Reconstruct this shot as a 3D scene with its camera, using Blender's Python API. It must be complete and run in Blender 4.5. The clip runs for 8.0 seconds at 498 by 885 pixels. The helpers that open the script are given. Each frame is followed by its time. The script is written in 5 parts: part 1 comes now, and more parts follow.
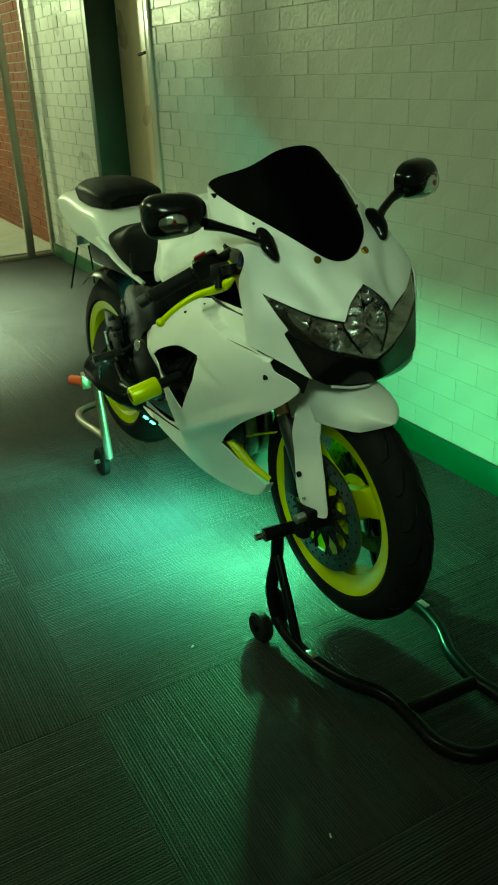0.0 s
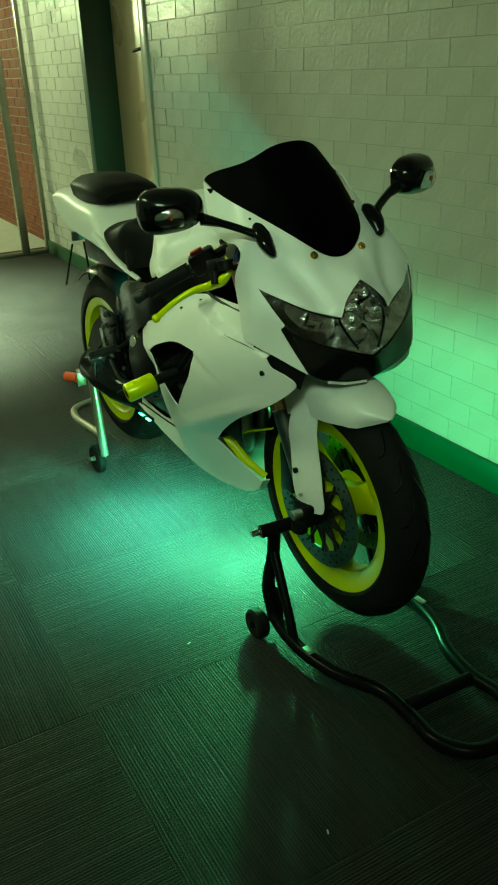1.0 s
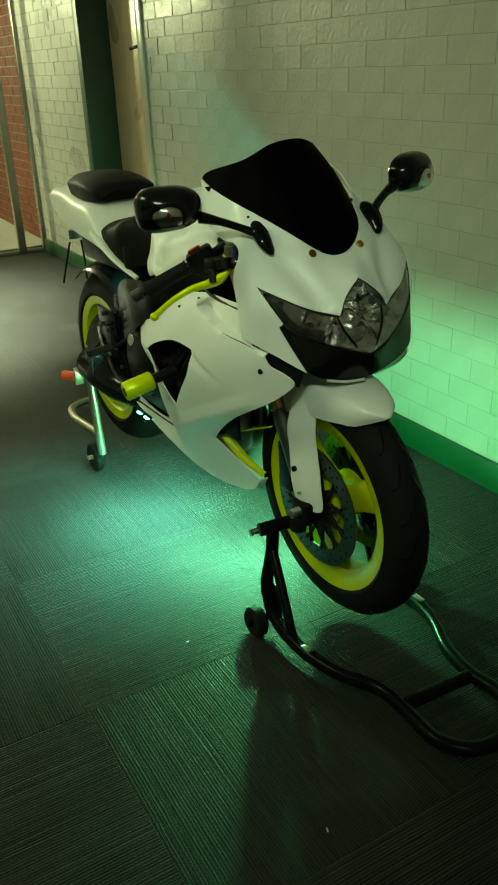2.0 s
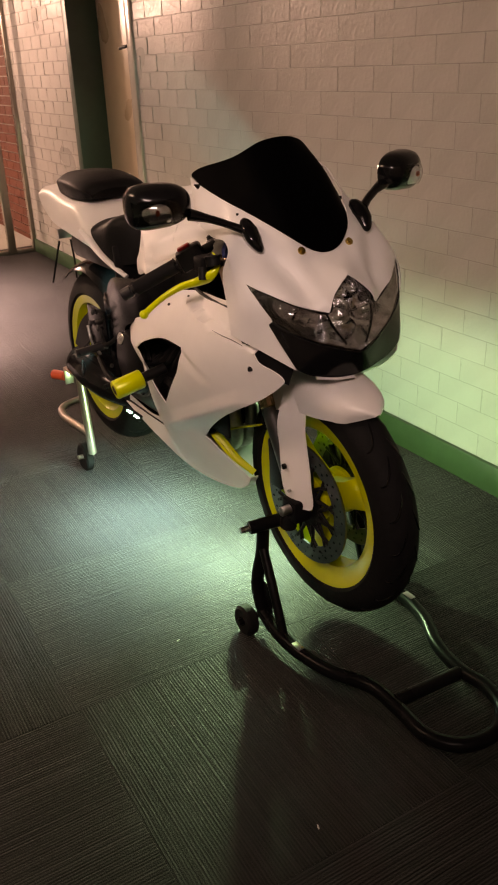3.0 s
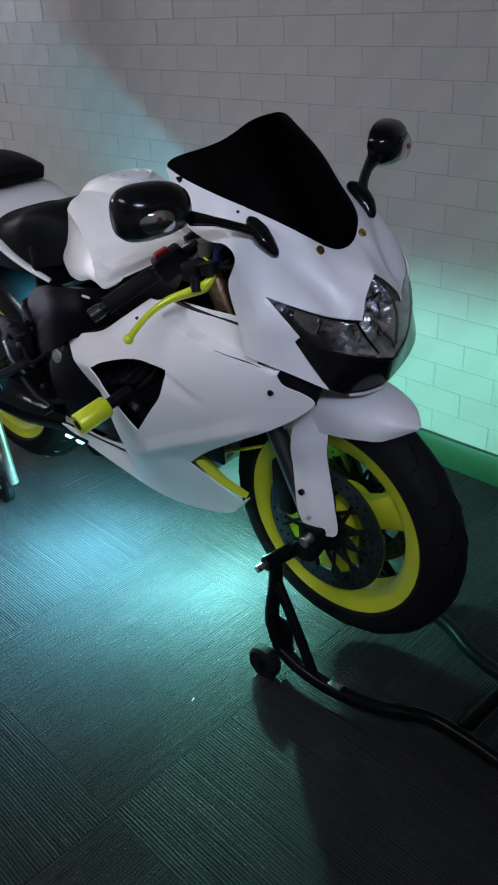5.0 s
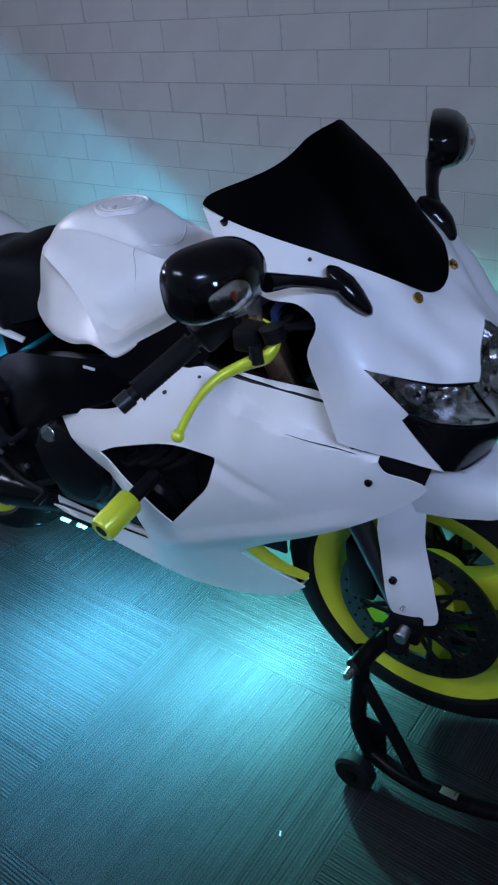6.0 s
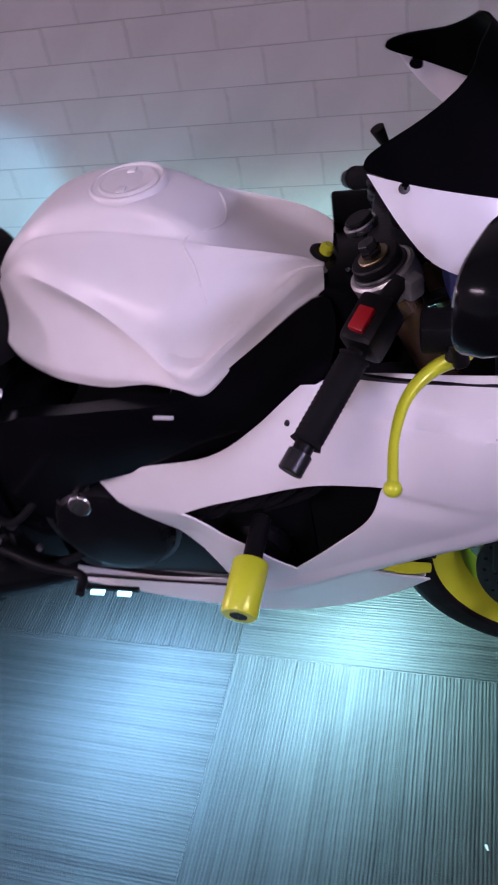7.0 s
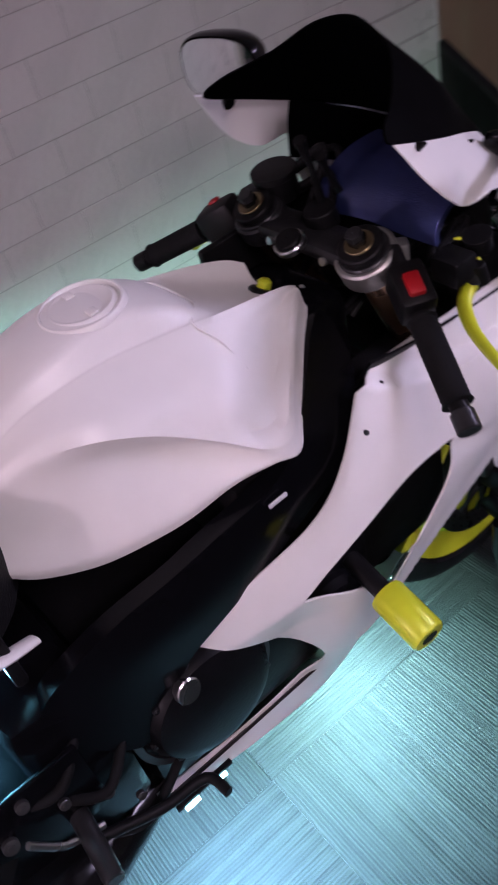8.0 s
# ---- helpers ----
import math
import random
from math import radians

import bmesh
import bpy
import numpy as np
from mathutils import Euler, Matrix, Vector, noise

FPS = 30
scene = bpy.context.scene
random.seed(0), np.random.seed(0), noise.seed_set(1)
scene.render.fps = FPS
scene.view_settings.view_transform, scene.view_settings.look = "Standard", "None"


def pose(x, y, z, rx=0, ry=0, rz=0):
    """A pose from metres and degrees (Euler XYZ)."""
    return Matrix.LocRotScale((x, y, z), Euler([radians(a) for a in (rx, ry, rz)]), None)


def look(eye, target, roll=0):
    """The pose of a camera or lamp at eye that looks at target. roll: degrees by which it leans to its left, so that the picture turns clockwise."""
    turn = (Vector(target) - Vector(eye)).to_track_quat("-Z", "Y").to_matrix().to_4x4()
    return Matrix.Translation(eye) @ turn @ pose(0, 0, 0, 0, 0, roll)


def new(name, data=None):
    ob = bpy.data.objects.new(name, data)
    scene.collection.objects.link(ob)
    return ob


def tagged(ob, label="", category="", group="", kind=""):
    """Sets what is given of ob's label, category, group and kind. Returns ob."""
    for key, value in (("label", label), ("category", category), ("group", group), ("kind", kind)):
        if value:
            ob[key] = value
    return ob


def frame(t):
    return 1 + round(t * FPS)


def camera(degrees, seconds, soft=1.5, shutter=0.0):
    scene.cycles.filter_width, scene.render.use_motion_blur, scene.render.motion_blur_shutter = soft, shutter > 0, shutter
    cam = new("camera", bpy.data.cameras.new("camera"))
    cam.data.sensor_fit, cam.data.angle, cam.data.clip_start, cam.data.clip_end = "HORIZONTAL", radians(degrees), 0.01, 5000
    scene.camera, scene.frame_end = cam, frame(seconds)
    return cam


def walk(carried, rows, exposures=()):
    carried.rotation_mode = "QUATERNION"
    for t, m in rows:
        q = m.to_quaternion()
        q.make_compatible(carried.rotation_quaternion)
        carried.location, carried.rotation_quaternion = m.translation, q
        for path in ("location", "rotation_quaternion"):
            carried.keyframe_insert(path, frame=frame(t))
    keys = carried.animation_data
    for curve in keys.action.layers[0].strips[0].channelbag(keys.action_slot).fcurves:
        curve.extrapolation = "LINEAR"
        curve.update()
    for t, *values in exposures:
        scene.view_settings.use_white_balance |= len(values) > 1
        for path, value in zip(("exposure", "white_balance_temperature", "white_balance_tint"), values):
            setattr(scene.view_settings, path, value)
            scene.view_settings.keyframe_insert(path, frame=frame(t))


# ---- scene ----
cam = camera(33.9, 8.0, soft=2.0, shutter=0.25)
PATH = [
    (0, (-0.351, -1.463, 1.343), (0.51, 0.137, 0.508), -2.5),
    (0.5, (-0.356, -1.46, 1.348), (0.512, 0.132, 0.504), -2.5),
    (1, (-0.353, -1.459, 1.337), (0.518, 0.134, 0.497), -2.4),
    (1.5, (-0.356, -1.455, 1.338), (0.518, 0.134, 0.495), -2.4),
    (3, (-0.354, -1.46, 1.329), (0.541, 0.118, 0.487), -2.3),
    (3.5, (-0.364, -1.446, 1.323), (0.577, 0.102, 0.475), -2.5),
    (4, (-0.386, -1.386, 1.322), (0.584, 0.138, 0.465), -2.7),
    (5.3, (-0.504, -0.824, 1.401), (0.734, 0.378, 0.39), -3.9),
    (5.5, (-0.478, -0.733, 1.406), (0.766, 0.444, 0.372), -4.7),
    (6, (-0.367, -0.494, 1.433), (0.93, 0.586, 0.361), -6.9),
    (6.1, (-0.361, -0.451, 1.417), (0.956, 0.602, 0.341), -6.9),
    (6.5, (-0.353, -0.17, 1.434), (0.984, 0.696, 0.225), -8.0),
    (7, (-0.26, 0.144, 1.467), (1.12, 0.679, 0.121), -12.3),
    (7.1, (-0.229, 0.203, 1.462), (1.174, 0.627, 0.101), -13.2),
    (7.5, (-0.129, 0.447, 1.471), (1.31, 0.511, 0.085), -16.7),
    (8, (-0.118, 0.843, 1.466), (1.223, 0.137, 0.16), -16.2),
]
TINTS = [
    (0.0, -0.15, 9000, -68), (1.7, -0.15, 9000, -68), (2.8, -0.06, 10400, 44), (4.2, -0.06, 10400, 44),
    (5.3, -0.17, 4250, 16), (6.0, -0.10, 4600, 22), (6.6, -0.04, 4600, 24), (6.9, 0.08, 5600, 62), (7.5, 0.06, 5850, 55), (8.0, 0.08, 5900, 53),
]
walk(cam, [(t, look(eye, target, roll)) for t, eye, target, roll in PATH], TINTS)
from mathutils.geometry import delaunay_2d_cdt


# ---- world and lights ----
world = bpy.data.worlds.new("night")
scene.world = world
world.use_nodes = True
world.node_tree.nodes["Background"].inputs[0].default_value = (0.55, 0.6, 0.75, 1)
world.node_tree.nodes["Background"].inputs[1].default_value = 0.008

STANDS = Matrix.Translation((0.68, 0, 0)) @ Matrix.Rotation(radians(2.0), 4, "Z")
BIKE = Matrix.Translation((0.696, 0, 0.004)) @ Matrix.Rotation(radians(2.0), 4, "Z") @ Matrix.Rotation(radians(-1.3), 4, "Y")
GLOW = (0.23, 0.77, 0.70)
TAIL_GLOW = (-0.03, 0.955, 0.66)


def lamp(name, kind, place, power, colour, size=0.02, target=None, size_y=None):
    data = bpy.data.lights.new(name, kind)
    data.energy, data.color = power, colour
    if kind == "AREA":
        data.shape, data.size, data.size_y = "RECTANGLE", size, size_y or size
    else:
        data.shadow_soft_size = size
    ob = new(name, data)
    ob.matrix_world = look(place, target) if target else Matrix.Translation(place)
    return tagged(ob, kind="structure")


# lamps of the corridor and of the yard beyond the glass; two are added
far = lamp("far_ceiling_light", "AREA", (0.80, 4.7, 2.56), 12, (0.98, 0.90, 0.84), 0.2, (0.80, 4.69, 0), 0.2)
far.data.spread = radians(164)
# added fill that brightens the far carpet, no known fixture
end = lamp("end_floor_fill", "AREA", (-0.20, 3.95, 2.58), 620, (0.96, 0.90, 0.92), 0.4, (-0.22, 3.85, 0), 0.4)
end.data.spread = radians(70)
near = lamp("near_ceiling_light", "AREA", (-1.25, 1.0, 2.55), 8.2, (1.0, 0.91, 0.75), 1.0, (-0.1, 0.8, 0.9), 0.3)
near.data.spread = radians(100)
# added fill for the nose and the headlight highlights, source unknown
fore = lamp("fore_fill", "AREA", (-1.1, -2.0, 2.55), 6.0, (0.90, 0.93, 0.99), 1.0, (0.5, 0.3, 0.85), 0.3)
fore.data.spread = radians(60)
lamp("outside_wall_light", "POINT", (-0.5, 7.6, 2.3), 400, (1.0, 0.86, 0.76), 0.08)
# underglow of the motorcycle: strips that shine down on the open side, (place, where they point, watts, colour)
for place, way, watts, tone in (
    ((-0.150, 0.78, 0.325), (-0.25, 0.05, -1), 27, (0.25, 0.735, 0.775)),
    ((-0.06, 0.37, 0.232), (-0.24, 0.12, -1), 15, (0.26, 0.76, 0.66)),
):
    at = BIKE @ Vector(place)
    strip_lamp = lamp("underglow", "AREA", at, watts, tone, 0.03, at + Vector(way), 0.30)
    strip_lamp.data.spread = radians(128)
# single diodes that reach the wall
for place, watts, tone in (
    ((0.10, 0.80, 0.340), 9, (0.22, 0.77, 0.68)),
    ((0.04, 0.37, 0.240), 40, (0.27, 0.80, 0.48)),
    ((0.09, 0.20, 0.46), 1.8, (0.24, 0.82, 0.52)),
    (TAIL_GLOW, 30, (0.16, 0.74, 0.76)),
):
    lamp("underglow", "POINT", BIKE @ Vector(place), watts, tone, 0.012)


# ---- materials ----
def material(name, colour, rough=0.5, metal=0.0, vary=0.12, scale=30.0, bump=0.0, bump_scale=200.0, coat=0.0, rough_vary=0.1, spread=0.0, spec=0.5):
    m = bpy.data.materials.new(name)
    m.use_nodes = True
    n, l = m.node_tree.nodes, m.node_tree.links
    b = n["Principled BSDF"]
    b.inputs["Metallic"].default_value = metal
    b.inputs["Coat Weight"].default_value = coat
    b.inputs["Specular IOR Level"].default_value = spec
    b.inputs["Coat Roughness"].default_value = 0.08
    co = n.new("ShaderNodeTexCoord")
    big, fine = n.new("ShaderNodeTexNoise"), n.new("ShaderNodeTexNoise")
    big.inputs["Scale"].default_value, big.inputs["Detail"].default_value = scale * 0.15, 5
    fine.inputs["Scale"].default_value, fine.inputs["Detail"].default_value = scale, 8
    l.new(co.outputs["Object"], big.inputs["Vector"])
    l.new(co.outputs["Object"], fine.inputs["Vector"])
    add = n.new("ShaderNodeMath")
    add.operation = "ADD"
    l.new(big.outputs[0], add.inputs[0])
    l.new(fine.outputs[0], add.inputs[1])
    last = add
    if spread:
        info, mul, more = n.new("ShaderNodeObjectInfo"), n.new("ShaderNodeMath"), n.new("ShaderNodeMath")
        mul.operation, mul.inputs[1].default_value = "MULTIPLY_ADD", spread
        mul.inputs[2].default_value = -spread / 2
        l.new(info.outputs["Random"], mul.inputs[0])
        l.new(add.outputs[0], more.inputs[0])
        l.new(mul.outputs[0], more.inputs[1])
        last = more
    ramp = n.new("ShaderNodeMapRange")
    ramp.inputs[1].default_value, ramp.inputs[2].default_value = 0.6, 1.4
    ramp.inputs[3].default_value, ramp.inputs[4].default_value = 1 - vary, 1 + vary
    l.new(last.outputs[0], ramp.inputs[0])
    mix = n.new("ShaderNodeVectorMath")
    mix.operation = "SCALE"
    mix.inputs[0].default_value = colour
    l.new(ramp.outputs[0], mix.inputs["Scale"])
    l.new(mix.outputs[0], b.inputs["Base Color"])
    rr = n.new("ShaderNodeMapRange")
    rr.inputs[1].default_value, rr.inputs[2].default_value = 0.3, 0.7
    rr.inputs[3].default_value, rr.inputs[4].default_value = max(0.02, rough * (1 - rough_vary * 2)), min(1, rough * (1 + rough_vary * 2))
    l.new(big.outputs[0], rr.inputs[0])
    l.new(rr.outputs[0], b.inputs["Roughness"])
    if bump:
        tex, bm = n.new("ShaderNodeTexNoise"), n.new("ShaderNodeBump")
        tex.inputs["Scale"].default_value, tex.inputs["Detail"].default_value = bump_scale, 6
        bm.inputs["Strength"].default_value, bm.inputs["Distance"].default_value = bump, 0.004
        l.new(co.outputs["Object"], tex.inputs["Vector"])
        l.new(tex.outputs[0], bm.inputs["Height"])
        l.new(bm.outputs[0], b.inputs["Normal"])
    return m


WHITE = material("white_bodywork", (0.80, 0.79, 0.77), 0.42, 0, 0.03, 25, 0.02, 60, 0.12)
BLACK = material("black_plastic", (0.006, 0.006, 0.0065), 0.45, 0, 0.3, 60, 0.1, 300, spec=0.16)
GLOSS = material("gloss_black", (0.004, 0.004, 0.0045), 0.16, 0, 0.2, 40, spec=0.28)
RUBBER = material("rubber", (0.007, 0.007, 0.0075), 0.75, 0, 0.25, 50, 0.25, 120, spec=0.12)
LEATHER = material("seat_vinyl", (0.007, 0.007, 0.0075), 0.5, 0, 0.2, 60, 0.3, 350, spec=0.12)
YELLOW = material("yellow_paint", (0.54, 0.585, 0.008), 0.33, 0, 0.06, 30, 0.02, 90, 0.3)
LIME = material("yellow_anodised", (0.63, 0.72, 0.01), 0.32, 0.1, 0.06, 30, 0, 0, 0.2)
FRAME = material("black_frame_paint", (0.003, 0.003, 0.004), 0.20, 0, 0.2, 30, 0.03, 80, spec=0.09)
ENGINE = material("engine_casting", (0.006, 0.006, 0.007), 0.32, 0.1, 0.3, 40, 0.06, 220, spec=0.1)
STEEL = material("bare_steel", (0.55, 0.55, 0.56), 0.28, 1.0, 0.12, 60, 0.05, 200)
BRONZE = material("bronze_tube", (0.42, 0.28, 0.17), 0.25, 0.9, 0.15, 40)
CHROME = material("reflector_chrome", (0.92, 0.92, 0.93), 0.08, 1.0, 0.04, 40, 0.7, 55)
SHELL = material("headlight_lining", (0.72, 0.72, 0.75), 0.10, 1.0, 0.6, 40, 1.0, 24)
SCREEN_BLACK = material("tinted_screen", (0.0006, 0.0006, 0.0008), 0.5, 0, 0.1, 20, spec=0.02)
DULLGOLD = material("dull_gold_anodised", (0.22, 0.17, 0.09), 0.3, 0.9, 0.15, 60)
BRASS = material("brass_bolt", (0.62, 0.42, 0.12), 0.25, 1.0, 0.1, 80)
DISC = material("brake_disc_steel", (0.12, 0.12, 0.125), 0.32, 1.0, 0.2, 120, 0.1, 400)
STAND = material("stand_black_enamel", (0.004, 0.004, 0.0045), 0.30, 0, 0.25, 40, 0.04, 60, spec=0.08)
TUBE = material("worn_zinc_tube", (0.42, 0.38, 0.32), 0.34, 0.9, 0.25, 50, 0.1, 120)
RED = material("red_plastic", (0.34, 0.006, 0.007), 0.4, 0, 0.1, 60)
ORANGE = material("orange_hook_sleeve", (0.75, 0.1, 0.04), 0.4, 0, 0.1, 60)
AMBER = material("amber_bulb_glass", (0.35, 0.06, 0.02), 0.2, 0, 0.2, 60)
BLUE = material("navy_cloth", (0.008, 0.015, 0.075), 0.7, 0, 0.2, 60, 0.3, 500)
PALE = material("pale_anodised_alloy", (0.72, 0.72, 0.74), 0.5, 0.2, 0.06, 60)
DARKCAST = material("dark_cast_alloy", (0.024, 0.024, 0.026), 0.32, 0.4, 0.3, 60, 0.15, 150)
FORK = material("grey_fork_alloy", (0.13, 0.13, 0.135), 0.34, 0.9, 0.15, 60)
CAST = material("scuffed_alloy", (0.42, 0.41, 0.39), 0.4, 0.9, 0.3, 60, 0.2, 120)
PAINTED = material("painted_brick", (0.46, 0.44, 0.405), 0.33, 0, 0.08, 9, 0.5, 60, 0.0, 0.2, 0.12)
# darker than the brick paint: shade of the joints put into the colour
MORTAR = material("shade_toned_mortar", (0.33, 0.315, 0.285), 0.5, 0, 0.08, 12, 0.28, 90)
REDBRICK = material("red_brick", (0.19, 0.055, 0.032), 0.8, 0, 0.25, 14, 0.5, 120, 0, 0.1, 0.5)
REDMORTAR = material("grey_mortar", (0.36, 0.33, 0.29), 0.9, 0, 0.2, 30, 0.5, 150)
GREEN = material("green_base_paint", (0.022, 0.066, 0.026), 0.42, 0, 0.15, 20, 0.12, 60)
DARKGREEN = material("dark_green_steel", (0.02, 0.045, 0.03), 0.4, 0, 0.2, 20, 0.05, 60)
REVEAL = material("cream_gloss_paint", (0.46, 0.42, 0.36), 0.22, 0, 0.08, 10, 0.08, 40)
BEIGE = material("beige_door_paint", (0.46, 0.36, 0.24), 0.32, 0, 0.08, 10, 0.05, 60)
ALU = material("bronze_aluminium", (0.36, 0.32, 0.27), 0.35, 0.8, 0.12, 30)
CONCRETE = material("outside_concrete", (0.42, 0.40, 0.35), 0.85, 0, 0.15, 8, 0.4, 60)
PLASTER = material("corridor_plaster", (0.55, 0.53, 0.49), 0.8, 0, 0.06, 6, 0.15, 60)
GREYTRIM = material("grey_adhesive", (0.03, 0.03, 0.03), 0.9)


def glass(name, colour, rough=0.0, ior=1.45):
    m = bpy.data.materials.new(name)
    m.use_nodes = True
    b = m.node_tree.nodes["Principled BSDF"]
    b.inputs["Base Color"].default_value = (*colour, 1)
    b.inputs["Roughness"].default_value = rough
    b.inputs["Transmission Weight"].default_value = 1.0
    b.inputs["IOR"].default_value = ior
    return m


CLEAR = glass("clear_lens", (0.93, 0.94, 0.95), 0.02, 1.3)
PANE = glass("window_pane", (0.97, 0.98, 0.97), 0.0, 1.1)
MIRROR = material("mirror_glass", (0.8, 0.81, 0.82), 0.02, 1.0, 0.01, 20, rough_vary=0)


def emitter(name, colour, strength):
    m = bpy.data.materials.new(name)
    m.use_nodes = True
    b = m.node_tree.nodes["Principled BSDF"]
    b.inputs["Base Color"].default_value = (*colour, 1)
    b.inputs["Emission Color"].default_value = (*colour, 1)
    b.inputs["Emission Strength"].default_value = strength
    return m


DIODE = emitter("underglow_diode", GLOW, 12)


def carpet_material():
    """Charcoal loop carpet with ribs along the tile's own x axis and random streaks."""
    m = bpy.data.materials.new("ribbed_carpet")
    m.use_nodes = True
    n, l = m.node_tree.nodes, m.node_tree.links
    b = n["Principled BSDF"]
    b.inputs["Roughness"].default_value = 0.5
    b.inputs["Specular IOR Level"].default_value = 0.1
    b.inputs["Sheen Weight"].default_value = 0.16
    b.inputs["Sheen Roughness"].default_value = 0.22
    co, info = n.new("ShaderNodeTexCoord"), n.new("ShaderNodeObjectInfo")
    sep = n.new("ShaderNodeSeparateXYZ")
    l.new(co.outputs["Object"], sep.inputs[0])

    def math_node(op, a, bb):
        k = n.new("ShaderNodeMath")
        k.operation = op
        for i, v in enumerate((a, bb)):
            if isinstance(v, (int, float)):
                k.inputs[i].default_value = v
            else:
                l.new(v, k.inputs[i])
        return k.outputs[0]

    wobble = n.new("ShaderNodeTexNoise")
    wobble.inputs["Scale"].default_value = 9
    l.new(co.outputs["Object"], wobble.inputs["Vector"])
    shifted = math_node("ADD", sep.outputs[1], math_node("MULTIPLY", wobble.outputs[0], 0.004))
    rib = math_node("SINE", math_node("MULTIPLY", shifted, 2 * math.pi / 0.0068), 0)
    # streaks: long thin noise that runs with the ribs
    stretch = n.new("ShaderNodeCombineXYZ")
    l.new(math_node("MULTIPLY", sep.outputs[0], 2.5), stretch.inputs[0])
    l.new(math_node("MULTIPLY", sep.outputs[1], 165), stretch.inputs[1])
    l.new(math_node("MULTIPLY", info.outputs["Random"], 50), stretch.inputs[2])
    streak = n.new("ShaderNodeTexNoise")
    streak.inputs["Scale"].default_value, streak.inputs["Detail"].default_value = 1.0, 3
    l.new(stretch.outputs[0], streak.inputs["Vector"])
    loop = n.new("ShaderNodeTexNoise")
    loop.inputs["Scale"].default_value, loop.inputs["Detail"].default_value = 420, 3
    l.new(co.outputs["Object"], loop.inputs["Vector"])
    patch = n.new("ShaderNodeTexNoise")
    patch.inputs["Scale"].default_value, patch.inputs["Detail"].default_value = 5, 4
    l.new(co.outputs["Object"], patch.inputs["Vector"])
    tone = math_node("ADD", math_node("MULTIPLY", streak.outputs[0], 1.35), math_node("MULTIPLY", loop.outputs[0], 0.7))
    tone = math_node("ADD", tone, math_node("MULTIPLY", rib, 0.25))
    tone = math_node("ADD", tone, math_node("MULTIPLY", patch.outputs[0], 0.5))
    tone = math_node("ADD", tone, math_node("MULTIPLY", info.outputs["Random"], 0.18))
    ramp = n.new("ShaderNodeMapRange")
    ramp.inputs[1].default_value, ramp.inputs[2].default_value = 0.90, 1.85
    ramp.inputs[3].default_value, ramp.inputs[4].default_value = 0.0025, 0.0255
    l.new(tone, ramp.inputs[0])
    mix = n.new("ShaderNodeVectorMath")
    mix.operation = "SCALE"
    mix.inputs[0].default_value = (1.0, 0.97, 0.97)
    l.new(ramp.outputs[0], mix.inputs["Scale"])
    l.new(mix.outputs[0], b.inputs["Base Color"])
    bump = n.new("ShaderNodeBump")
    bump.inputs["Strength"].default_value, bump.inputs["Distance"].default_value = 0.9, 0.0028
    height = math_node("ADD", math_node("MULTIPLY", rib, 0.15), math_node("ADD", math_node("MULTIPLY", loop.outputs[0], 0.7), math_node("MULTIPLY", streak.outputs[0], 1.2)))
    l.new(height, bump.inputs["Height"])
    l.new(bump.outputs[0], b.inputs["Normal"])
    return m


CARPET = carpet_material()


# ---- mesh helpers ----
def part(name, bm, mat, parent=None, label="", smooth=True, flip=True):
    """Links a bmesh as one mesh object under a thing or a part."""
    if flip:
        bmesh.ops.recalc_face_normals(bm, faces=bm.faces)
    me = bpy.data.meshes.new(name)
    bm.to_mesh(me)
    bm.free()
    if smooth:
        me.shade_smooth()
        me.set_sharp_from_angle(angle=radians(38))
    me.materials.append(mat)
    ob = new(name, me)
    if parent:
        ob.parent = parent
    return tagged(ob, label)


def box(bm, lo, hi, bevel=0.0, m=None, seg=2):
    lo, hi = Vector(lo), Vector(hi)
    made = bmesh.ops.create_cube(bm, size=1)["verts"]
    for v in made:
        v.co = lo + Vector(((v.co[i] + 0.5) * (hi[i] - lo[i]) for i in range(3)))
    if bevel:
        edges = list({e for v in made for e in v.link_edges})
        made = bmesh.ops.bevel(bm, geom=edges, offset=bevel, segments=seg, affect="EDGES", profile=0.5)["verts"] + [v for v in made if v.is_valid]
        made = list(set(made))
    if m is not None:
        bmesh.ops.transform(bm, matrix=m, verts=made)
    return bm


def spline(points, steps=8, closed=False):
    """Catmull-Rom through points. A point with a fourth value of 1 is a corner."""
    pts = [Vector(p[:3]) for p in points]
    corner = [len(p) > 3 and p[3] == 1 for p in points]
    n, out = len(pts), []
    for i in range(n if closed else n - 1):
        j = (i + 1) % n
        p1, p2 = pts[i], pts[j]
        p0 = p1 * 2 - p2 if corner[i] or (not closed and i == 0) else pts[i - 1]
        p3 = p2 * 2 - p1 if corner[j] or (not closed and j == n - 1) else pts[(j + 1) % n]
        for k in range(steps):
            t = k / steps
            out.append(0.5 * ((2 * p1) + (p2 - p0) * t + (2 * p0 - 5 * p1 + 4 * p2 - p3) * t * t + (3 * p1 - p0 - 3 * p2 + p3) * t ** 3))
    if not closed:
        out.append(pts[-1])
    return out


